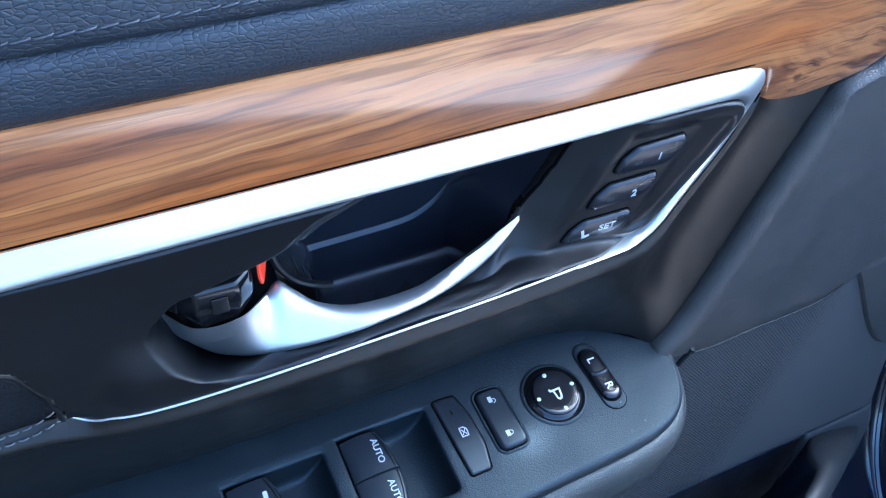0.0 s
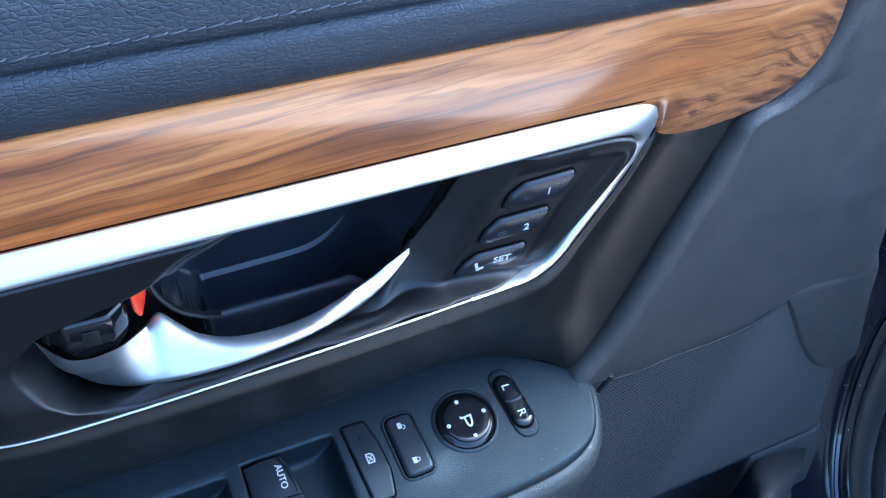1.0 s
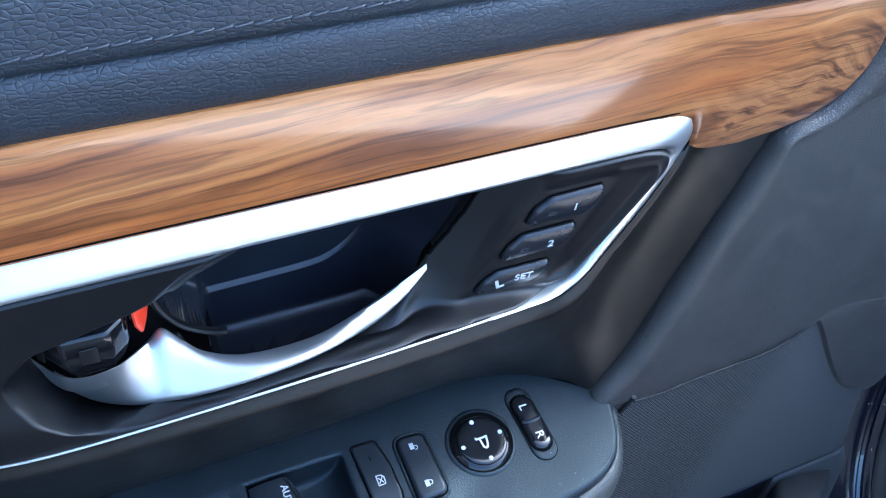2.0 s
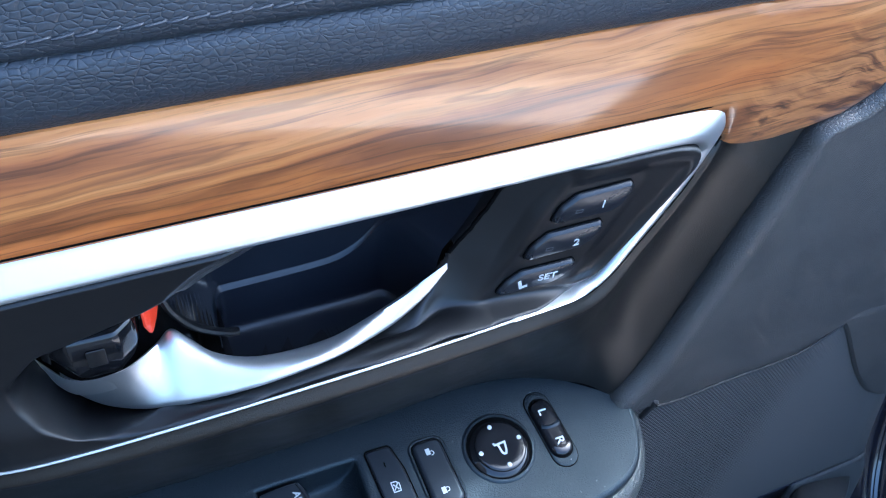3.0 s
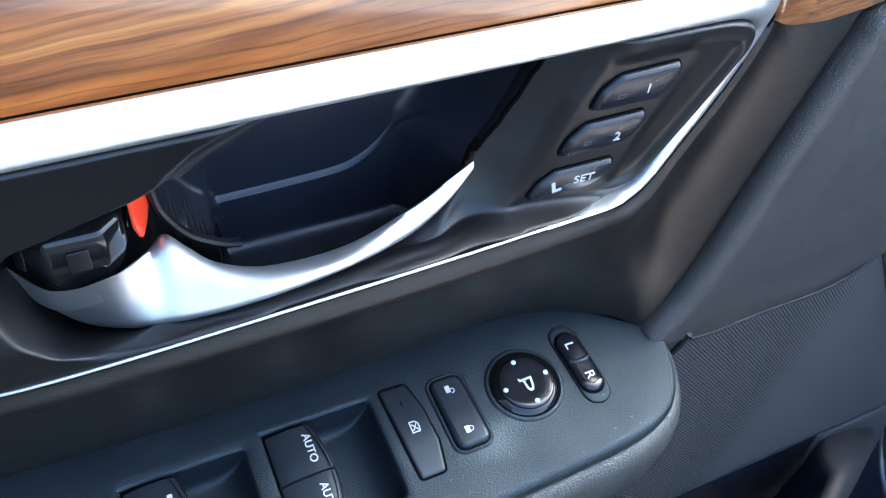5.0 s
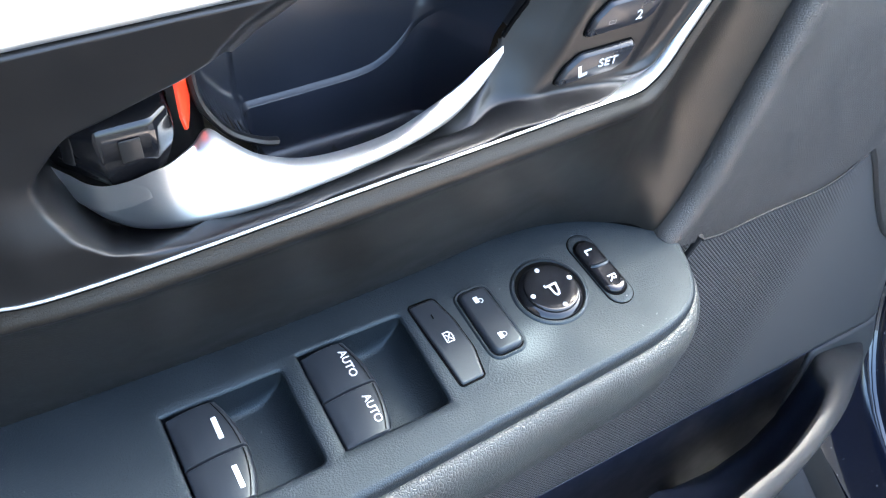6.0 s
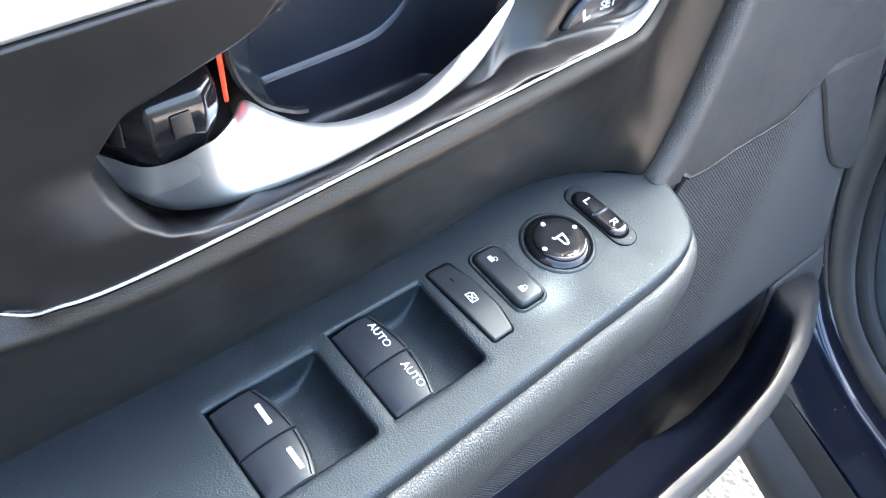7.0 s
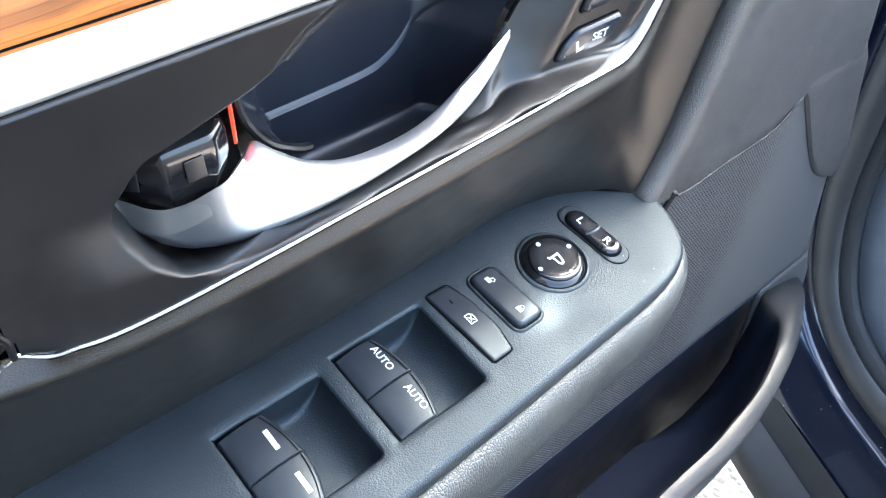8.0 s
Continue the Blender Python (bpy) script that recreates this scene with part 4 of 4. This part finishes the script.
    a = V0 * (1 - k) + (lo + (hi - lo) * f0) * k
    b = V1 * (1 - k) + (lo + (hi - lo) * f1) * k
    return [lo, a, (a + b) / 2, b, hi]


bm = bmesh.new()
cols = [[bm.verts.new((u, v, 0)) for v in knots(u)] for u in us]
for c0, c1, u0, u1 in zip(cols, cols[1:], us, us[1:]):
    for j in range(4):
        cut = any(w[0][0] - 0.004 < (u0 + u1) / 2 < w[0][1] + 0.004 for w in WELLS) and (u1 - u0) > 0.02 and j in (1, 2)
        if not cut:
            bm.faces.new((c0[j], c1[j], c1[j + 1], c0[j + 1]))
for (u0, u1), (v0, v1) in WELLS:
    hole = rounded([(u0, v0), (u1, v0), (u1, v1), (u0, v1)], [0.0012, 0.0045, 0.0030, 0.0012], 6)
    b0, b1 = (0.0265, 0.0815) if u0 < 0.05 else (0.0823, 0.1360)
    box = []
    c = np.array([(u0 + u1) / 2, (v0 + v1) / 2])
    for p in hole:
        d = p - c
        k = min(((b1 if d[0] > 0 else b0) - c[0]) / d[0] if abs(d[0]) > 1e-9 else 9, ((V1 if d[1] > 0 else V0) - c[1]) / d[1] if abs(d[1]) > 1e-9 else 9)
        box.append(c + d * k)
    # corners of the cut-out
    for target in ((b0, V0), (b1, V0), (b1, V1), (b0, V1)):
        i = int(np.argmin([np.linalg.norm(q - np.array(target)) for q in box]))
        box[i] = np.array(target)
    rings = [[(*q, 0.0) for q in box]]
    for d, h in ((-0.0004, 0.0), (0.0004, -0.0004), (0.0009, -0.0014)):
        rings.append([(*q, h) for q in inset(hole, d)])
    sheet(rings, closed=True, bm=bm)
bmesh.ops.remove_doubles(bm, verts=bm.verts[:], dist=0.00005)
bmesh.ops.recalc_face_normals(bm, faces=bm.faces[:])
face_to(bm, (0, 0, 1))
part("switch_plate", bm, SWITCH_PLASTIC, armrest, "grained dark switch plate with two switch wells", matrix=ARM, angle=50)
for (u0, u1), (v0, v1) in WELLS:
    rows = []
    for v in np.linspace(v0, v1, 46):
        row = []
        for u in np.linspace(u0, u1, 50):
            walls = np.array([0.0175 * math.sqrt(max(0.0, 1 - (1 - min(x / reach, 1)) ** 2)) for x, reach in ((u1 - u, 0.020), (v1 - v, 0.0065), (v - v0, 0.0035), (u - u0, 0.0030))])
            row.append((u, v, -0.0008 + 0.0012 * math.log(float(np.sum(np.exp(-walls / 0.0012)))) - 0.0006))
        rows.append(row)
    well = sheet(rows)
    face_to(well, (0, 0, 1))
    part("switch_well", well, SWITCH_PLASTIC, armrest, "rounded sunken well for two switches", matrix=ARM, angle=80)
# rolled edge of the plate, then the padded side
n = 160
edge_c = curve(OUTER, n)
tan = np.gradient(edge_c, axis=0)
tan /= np.linalg.norm(tan, axis=1)[:, None]
out_n = np.stack([tan[:, 1], -tan[:, 0]], 1)


def skirt(profile, widen=0.0):
    rows = []
    for d, h in profile:
        row = []
        for (u, v), (a, b) in zip(edge_c, out_n):
            k = d + widen * d * max(0.0, (0.20 - u)) * 4
            row.append((u + a * k, v + b * k, h))
        rows.append(row)
    bm = sheet(rows)
    face_to(bm, (0, -1, 0.5))
    return bm


part("plate_edge", skirt([(0.0, 0.0), (0.0012, -0.0003), (0.0023, -0.0011), (0.0030, -0.0025), (0.0033, -0.0050), (0.0032, -0.0076), (0.0020, -0.0090)]), SWITCH_PLASTIC, armrest, matrix=ARM)
part("side_padding", skirt([(0.0016, -0.0082), (0.0036, -0.0076), (0.0062, -0.0084), (0.0086, -0.0115), (0.0102, -0.0170), (0.0112, -0.0250), (0.0110, -0.0360), (0.0110, -0.0500), (0.0040, -0.0640), (-0.0100, -0.0740), (-0.0400, -0.0780)], 0.35), SIDE_LEATHER, armrest, "pebbled leather side of the armrest", matrix=ARM)
gap = tube([(u, v + 0.0004, 0.0002) for u, v in INNER], 0.0006, n=150)
part("plate_joint", gap, GAP, armrest, "dark joint along the door", matrix=ARM)

# ---- window switches ----


def window_switch(u0, u1, v0, v1, legend, label, lip):
    sw = thing("window_switch", label, "switch", "window switches")
    loc = ARM @ pose((u0 + u1) / 2, (v0 + v1) / 2, 0)
    hu, hv = (u1 - u0) / 2, (v1 - v0) / 2
    rows = []
    prof = [(-hu, -0.0160), (-hu, -0.0012), (-hu + 0.0006, -0.0004), (-hu * 0.5, 0.0008), (0.0, 0.0016), (hu * 0.5, 0.0016), (hu - 0.0016, 0.0010), (hu - 0.0006, 0.0004), (hu, -0.0008), (hu + 0.0004, -0.0030), (hu - 0.0006, -0.0060), (hu - 0.0020, -0.0160)]
    for v in (-hv, -hv, -hv + 0.0003, -hv + 0.001, *np.linspace(-hv * 0.8, hv * 0.8, 7), hv - 0.001, hv - 0.0003, hv, hv):
        row = []
        edge = abs(v) / hv
        bow = -0.0045 * ((v - lip * hv) / (2 * hv)) ** 2
        for k, (a, h) in enumerate(prof):
            fwd = max(0.0, (a + hu) / (2 * hu))
            row.append((a + bow * fwd, v, h - (0.0005 if edge > 0.985 and -0.0155 < h else 0.0)))
        rows.append(row)
    rows[0] = [(a, v, -0.016) for a, v, h in rows[0]]
    rows[-1] = [(a, v, -0.016) for a, v, h in rows[-1]]
    bm = sheet(rows)
    face_to(bm, (0, 0, 1))
    part("paddle", bm, BUTTON_PLASTIC, sw, matrix=loc)
    groove = tube([(hu - 0.0022 - 0.0045 * ((v - lip * hv) / (2 * hv)) ** 2, v, 0.00135) for v in np.linspace(-hv + 0.0006, hv - 0.0006, 6)], 0.00018, n=14, sides=5)
    part("lip_line", groove, GAP, sw, matrix=loc)
    if legend:
        lettering("legend", legend, 0.0046, loc @ pose(0.0042, 0.0, 0.00185, 0, 0, -90), WHITE, sw, "white lettering", 1.0)
    else:
        bar = pad(rounded([(-0.0047, -0.0010), (0.0047, -0.0010), (0.0047, 0.0010), (-0.0047, 0.0010)], 0.0003), [(0, 0), (0, 0.0002)])
        part("bar", bar, WHITE, sw, "white bar", matrix=loc @ pose(0.0042, -0.0008, 0.0015, 0, 1.0, -90))


window_switch(0.0868, 0.1098, 0.0014, 0.0228, "AUTO", "black front window switch marked AUTO", -1)
window_switch(0.0868, 0.1098, -0.0206, 0.0008, "AUTO", "black front window switch marked AUTO", 1)
window_switch(0.0306, 0.0545, -0.0017, 0.0200, "", "black rear window switch with a white bar", -1)
window_switch(0.0306, 0.0545, -0.0219, -0.0023, "", "black rear window switch with a white bar", 1)

# ---- window lock button ----
wl = thing("window_lock_button", "flat black window lock button with a crossed window symbol", "button")
WL = rounded([(0.1378, 0.0262), (0.1390, 0.0020), (0.1400, -0.0162), (0.1506, -0.0160), (0.1532, -0.0030), (0.1524, 0.0130), (0.1495, 0.0258)], [0.0018, 0.01, 0.0015, 0.0018, 0.012, 0.012, 0.002])
c = WL.mean(0)
part("recess", pad(inset(WL - c, -0.0009), [(0, -0.001), (0, 0.0002), (0.0003, 0.00025)]), GAP, wl, matrix=ARM @ pose(c[0], c[1], 0))
part("key", pad(WL - c, [(0, 0), (0.0, 0.0007), (0.0003, 0.0011), (0.0008, 0.0013), (0.0014, 0.0013)], lambda u, v: 0.00002 - 2.0 * v * v), BUTTON_PLASTIC, wl, matrix=ARM @ pose(c[0], c[1], 0.0004))
icon = stroke([[(-0.0024, -0.0016), (0.0024, -0.0016), (0.0024, 0.0016), (0.0008, 0.0019), (-0.0012, 0.0019), (-0.0024, 0.0006), (-0.0024, -0.0016)], [(-0.0014, -0.0010), (0.0016, 0.0012)], [(-0.0014, 0.0012), (0.0016, -0.0010)]], 0.0005)
part("window_symbol", icon, WHITE, wl, "white crossed window symbol", matrix=ARM @ pose(0.1457, 0.0055, 0.0018, 0, 0, -90))
part("indicator", stroke([[(-0.0012, 0), (0.0012, 0)]], 0.0005), GAP, wl, "small dark indicator", matrix=ARM @ pose(0.1445, 0.0172, 0.0016, 0, 0, -90))

# ---- door lock switch ----
ls = thing("door_lock_switch", "black rocker door lock switch with two padlock symbols", "switch")
LS = rounded([(-0.0074, 0.0166), (-0.0070, -0.0168), (0.0078, -0.0166), (0.0068, 0.0164)], 0.0042, 8)
ls_m = ARM @ pose(0.1665, 0.0058, 0)
part("recess", pad(inset(LS, -0.0007), [(0, -0.001), (0.0001, 0.0004), (0.0005, 0.0004)]), GAP, ls, matrix=ls_m)
bm = sheet([[(*q, h) for q in inset(LS, -d)] for d, h in ((0.0024, -0.0004), (0.0020, 0.0004), (0.0014, 0.0008), (0.0008, 0.0007), (0.0005, 0.0000))], closed=True)
face_to(bm, (0, 0, 1))
part("surround", bm, SWITCH_PLASTIC, ls, "raised surround of the switch", matrix=ls_m)
part("rocker", pad(LS, [(0, -0.001), (0, 0.0010), (0.0004, 0.0018), (0.0012, 0.0025), (0.0018, 0.0026), (0.0020, 0.0026)], lambda u, v: 0.0004 - 0.030 * v), BUTTON_PLASTIC, ls, matrix=ls_m)


def padlock(open_):
    k = 0.0013 if open_ else 0.0
    bow = [(-0.0012 + k, 0.0006), (-0.0012 + k, 0.0016), (-0.0006 + k, 0.0024), (0.0006 + k, 0.0024), (0.0012 + k, 0.0016), (0.0012 + k, 0.0008)]
    bm = stroke([bow], 0.00042)
    fill = pad(rounded([(-0.0019, -0.0019), (0.0019, -0.0019), (0.0019, 0.0006), (-0.0019, 0.0006)], 0.0003), [(0, 0), (0, 0.00015)])
    mesh = bpy.data.meshes.new("padlock_body")
    fill.to_mesh(mesh)
    bm.from_mesh(mesh)
    bpy.data.meshes.remove(mesh)
    bmesh.ops.scale(bm, vec=(0.85, 0.85, 1), verts=bm.verts[:])
    return bm


part("open_padlock", padlock(True), WHITE, ls, "white open padlock symbol", matrix=ls_m @ pose(-0.0005, 0.0102, 0.0028, 0, -1.7, -90))
part("shut_padlock", padlock(False), WHITE, ls, "white closed padlock symbol", matrix=ls_m @ pose(-0.0003, -0.0098, 0.0034, 0, -1.7, -90))

# ---- mirror knob ----
knob = thing("mirror_control", "round black mirror adjusting knob with four white dots", "knob")
kn_m = ARM @ pose(0.1992, 0.0069, 0)


def disc(r, n=56):
    return np.array([(r * math.cos(a), r * math.sin(a)) for a in np.linspace(0, 2 * math.pi, n, endpoint=False)])


part("well", pad(disc(0.0160), [(0, -0.001), (0, 0.0003), (0.0003, 0.0004)]), GAP, knob, matrix=ARM @ pose(0.1994, 0.0077, 0))
bm = bmesh.new()
sheet([[(*q, h) for q in disc(r)] for r, h in ((0.0182, -0.0003), (0.0178, 0.0003), (0.0170, 0.0009), (0.0163, 0.0009), (0.0158, 0.0003), (0.0157, -0.0005))], closed=True, bm=bm)
face_to(bm, (0, 0, 1))
part("collar", bm, SWITCH_PLASTIC, knob, "raised collar round the knob", matrix=ARM @ pose(0.1994, 0.0077, 0))
part("skirt", pad(disc(0.0150), [(0, -0.003), (0.0, 0.0002), (0.0006, 0.0012), (0.0026, 0.0026), (0.006, 0.0028)]), GLOSS, knob, "glossy tapered skirt", matrix=kn_m)
part("face", pad(disc(0.0125), [(0, 0.002), (0, 0.0034), (0.0004, 0.0039), (0.0012, 0.0041), (0.005, 0.0039), (0.009, 0.0037)]), GLOSS, knob, matrix=kn_m)
for u, v in ((-0.0012, 0.0104), (0.0102, 0.0012), (-0.0105, -0.0006), (0.0003, -0.0099)):
    part("dot", pad(disc(0.00115, 20), [(0, 0), (0.0, 0.0004), (0.0003, 0.0006)]), WHITE, knob, "white dot", matrix=kn_m @ pose(u, v, 0.0038))
icon = stroke([[(-0.0030, -0.0030), (-0.0018, -0.0026), (-0.0020, 0.0026), (0.0018, 0.0020), (0.0034, 0.0012), (0.0036, 0.0002), (0.0026, -0.0006), (-0.0006, -0.0009), (-0.0018, -0.0012)]], 0.0010)
part("mirror_symbol", icon, WHITE, knob, "white wing mirror symbol", matrix=kn_m @ pose(0.0, -0.0006, 0.0039, 0, 0, -90))

# ---- mirror side selector ----
sel = thing("mirror_selector", "black sliding mirror selector marked L and R", "switch")


def pill(a, b, r, k=14):
    a, b = np.array(a), np.array(b)
    d = (b - a) / np.linalg.norm(b - a)
    w = math.atan2(d[1], d[0])
    return np.array([b + r * np.array((math.cos(w + t), math.sin(w + t))) for t in np.linspace(-math.pi / 2, math.pi / 2, k)] + [a + r * np.array((math.cos(w + t), math.sin(w + t))) for t in np.linspace(math.pi / 2, 1.5 * math.pi, k)])


se_m = ARM @ pose(0.2280, 0.0083, 0)
part("joint", pad(pill((0.0006, -0.0140), (-0.0008, 0.0140), 0.0069), [(0, -0.001), (0, 0.0002), (0.0002, 0.00025)]), GAP, sel, matrix=se_m)
part("plate", pad(pill((0.0006, -0.0140), (-0.0008, 0.0140), 0.0064), [(0, -0.001), (0, 0.0004), (0.0003, 0.0006), (0.002, 0.0006)]), SWITCH_PLASTIC, sel, matrix=se_m)
part("track", pad(pill((0.0004, -0.0100), (-0.0006, 0.0105), 0.0062), [(0, 0), (0, 0.0008), (0.0002, 0.00085)]), GAP, sel, matrix=se_m)
part("slider", pad(pill((0.0004, -0.0096), (-0.0006, 0.0100), 0.0057), [(0, 0), (0, 0.0014), (0.0006, 0.0024), (0.0016, 0.0029), (0.0035, 0.0030)], lambda u, v: -0.0018 * math.exp(-((v - 0.0008) / 0.0026) ** 2)), GLOSS, sel, "gloss black slider", matrix=se_m)
ridge = tube([(-0.0045, 0.0014, 0.0018), (-0.0020, 0.0002, 0.0026), (0.0020, 0.0002, 0.0026), (0.0045, 0.0014, 0.0018)], 0.0013, n=20)
part("ridge", ridge, BUTTON_PLASTIC, sel, matrix=se_m)
lettering("legend", "L", 0.0060, se_m @ pose(-0.0012, 0.0085, 0.00305, 0, 0, -90), WHITE, sel, "white letter", 1.1)
lettering("legend", "R", 0.0060, se_m @ pose(0.0004, -0.0078, 0.00305, 0, 0, -90), WHITE, sel, "white letter", 1.1)

# ---- door pocket ----
pocket = thing("door_pocket", "open grey plastic storage pocket low on the door", "door pocket")
RIM_IN = [(0.4820, 0.2235, 0.5900), (0.4690, 0.2120, 0.5960), (0.4570, 0.1950, 0.6000), (0.4280, 0.1810, 0.6000), (0.3880, 0.1690, 0.6000), (0.3550, 0.1650, 0.6000), (0.3200, 0.1620, 0.6000), (0.2840, 0.1620, 0.6000), (0.20, 0.1600, 0.6000), (0.05, 0.1580, 0.6000), (-0.20, 0.1580, 0.6000)]
RIM_OUT = [(0.5520, 0.2260, 0.5660), (0.5300, 0.2120, 0.5800), (0.5040, 0.1980, 0.5900), (0.4590, 0.1770, 0.5960), (0.4160, 0.1640, 0.5960), (0.3740, 0.1550, 0.5960), (0.3360, 0.1510, 0.5960), (0.2860, 0.1500, 0.5960), (0.20, 0.1480, 0.5960), (0.05, 0.1460, 0.5960), (-0.20, 0.1460, 0.5960)]
ri, ro = chain(RIM_IN, 120), chain(RIM_OUT, 120)
rows = []
for f, h in ((-0.02, -0.010), (0.0, -0.003), (0.06, 0.0), (0.2, 0.0022), (0.5, 0.0030), (0.8, 0.0012), (0.95, -0.0020), (1.0, -0.0070)):
    rows.append([a + (b - a) * f + np.array([0, 0, h]) for a, b in zip(ri, ro)])
for drop, pull in ((0.03, 0.05), (0.06, 0.14), (0.09, 0.30), (0.12, 0.55), (0.14, 0.9), (0.141, 1.4)):
    rows.append([np.array([b[0] - pull * 0.10 * float(step(np.array(b[0]), 0.25, 0.5)), b[1] + (0.226 - b[1]) * pull, b[2] - 0.007 - drop]) for b in ro])
bm = sheet(rows)
face_to(bm, VIEWER)
part("rim", bm, POCKET_PLASTIC, pocket)
rows = []
for drop, pull in ((0.004, 0.0), (0.03, 0.04), (0.07, 0.12), (0.10, 0.30), (0.118, 0.60), (0.122, 1.25)):
    rows.append([np.array([a[0] - pull * 0.10 * float(step(np.array(a[0]), 0.25, 0.5)), a[1] + (0.232 - a[1]) * pull, a[2] - drop]) for a in ri])
bm = sheet(rows)
face_to(bm, (-0.3, 0.6, 0.6))
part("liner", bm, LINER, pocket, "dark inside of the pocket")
bm = sheet([[(x, y, z) for x in np.linspace(-0.2, 0.500, 20)] for y, z in ((0.2325, 0.45), (0.2325, 0.5960), (0.2315, 0.5985), (0.2232, 0.6004))])
face_to(bm, VIEWER)
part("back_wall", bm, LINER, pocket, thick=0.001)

# ---- door shell behind the panels ----
door_shell = thing("door_shell", "dark blue painted door shell behind the trim", "car door")
SHELL = rounded([(-0.75, 0.33), (0.30, 0.33), (0.43, 0.36), (0.50, 0.46), (0.535, 0.62), (0.505, 0.80), (0.45, 1.00), (0.40, 1.12), (-0.75, 1.14)], [0.03, 0.05, 0.08, 0.1, 0.1, 0.2, 0.1, 0.05, 0.05])
part("skin", pad(SHELL, [(0, 0.0), (0.0, 0.07), (0.01, 0.085), (0.03, 0.09)]), PAINT, door_shell, matrix=pose(0, 0.410, 0, 90, 0, 0))

# ---- car body at the hinge side ----
S_DIR = Vector((-0.42, -0.907, 0)).normalized()
P_DIR = Vector((0.907, -0.42, 0)).normalized()


def body_point(q, p, z):
    return S_DIR * q + P_DIR * (p + 0.022) + Vector((0, 0, z))


sill = thing("car_sill", "dark blue painted door sill with specks of dirt and grey cladding", "car body")
# profile across the sill, swept along it and up the hinge pillar
SWEEP = [(0.60, 0.0), (0.2, 0.0), (-0.20, 0.0), (-0.38, 0.0), (-0.43, 0.004), (-0.475, 0.022), (-0.505, 0.055), (-0.525, 0.10), (-0.538, 0.16), (-0.540, 0.24), (-0.538, 0.34), (-0.533, 0.50), (-0.52, 0.80)]


def swept(profile, n=120, sink=1.0):
    """profile: (p, z) points; the height above the sill's line turns into the run along the pillar."""
    c = curve([(q, h) for q, h in SWEEP], n)
    tan = np.gradient(c, axis=0)
    tan /= np.linalg.norm(tan, axis=1)[:, None]
    rows = []
    for p, z in profile:
        row = []
        for (q, h), (a, b) in zip(c, tan):
            d = z - 0.40
            row.append(body_point(q + b * d * 1.0, p, 0.40 + h - a * d))
        rows.append(row)
    return sheet(rows)


def sweep_part(name, profile, material, parent, label="", **kw):
    bm = swept(profile)
    face_to(bm, (-0.6, -0.2, 0.75))
    return part(name, bm, material, parent, label, **kw)


sweep_part("paint", [(0.452, 0.20), (0.453, 0.318), (0.455, 0.328), (0.459, 0.334), (0.468, 0.345), (0.478, 0.362), (0.482, 0.369), (0.486, 0.371), (0.489, 0.368), (0.492, 0.369), (0.496, 0.378), (0.501, 0.383), (0.512, 0.384), (0.53, 0.384)], PAINT, sill, "dark blue paint")
rows = []
for p, z in ((0.60, 0.20), (0.50, 0.20), (0.44, 0.215), (0.422, 0.235), (0.415, 0.262), (0.415, 0.276), (0.420, 0.283), (0.434, 0.296), (0.438, 0.298), (0.440, 0.294), (0.444, 0.296), (0.4500, 0.314), (0.4512, 0.327), (0.4535, 0.3315)):
    rows.append([body_point(q, p, z) for q in np.linspace(-0.60, 0.6, 30)])
bm = sheet(rows)
face_to(bm, (-0.6, -0.2, 0.75))
part("cladding", bm, CLADDING, sill, "grey plastic cladding")

seal = thing("door_seal", "black rubber door seal round the opening", "door seal")
sweep_part("lip", [(0.498, 0.380), (0.494, 0.390), (0.494, 0.400), (0.497, 0.408), (0.503, 0.412), (0.508, 0.409), (0.510, 0.404)], RUBBER, seal)
sweep_part("bulb", [(0.508, 0.402), (0.509, 0.410), (0.514, 0.417), (0.520, 0.418), (0.526, 0.414), (0.528, 0.405)], RUBBER, seal)

kick = thing("kick_panel", "dark grey plastic kick panel inside the footwell", "interior trim")
bm = sheet([[body_point(q, 0.530 + 0.05 * max(0, (q + 0.52)) , z) for q in np.linspace(-0.60, -0.08, 20)] for z in np.linspace(0.30, 0.94, 20)])
face_to(bm, (-0.8, -0.2, 0.3))
part("cover", bm, KICK, kick, thick=0.003)

# ---- unseen cabin side and an added sky blocker behind the camera ----
# unseen tan stand-in for the seat, laid out to give the trim warm reflections
cab = bmesh.new()
sheet([[body_point(q, p, z) for q in np.linspace(-0.11, 1.6, 8)] for p, z in ((0.56, 0.30), (0.56, 0.47), (0.58, 0.50), (1.20, 0.50), (1.26, 0.95))], bm=cab)
face_to(cab, (-0.6, 0.3, 0.7))
tagged(part("wall_cabin", cab, TAN_WALL, thick=0.05), "plain tan seat and cabin side behind the camera", "wall", kind="structure")
# not a real wall: added out of view, its heights set to block sky light
back = bmesh.new()
sheet([[(x, y, h * k) for x, y, h in ((-0.27, 0.20, 1.60), (-0.29, -0.15, 1.50), (-0.345, -0.32, 0.25), (-0.26, -0.48, 0.25), (-0.18, -0.53, 0.25), (-0.10, -0.56, 0.60), (0.26, -0.60, 0.60))] for k in (0.0, 1.0)], bm=back)
face_to(back, (0.1, 0.1, 1))
tagged(part("sky_blocker", back, BLOCKER_GREY, thick=0.03), "plain dark unseen blocker added behind the camera to hold off sky light", "wall", kind="structure")
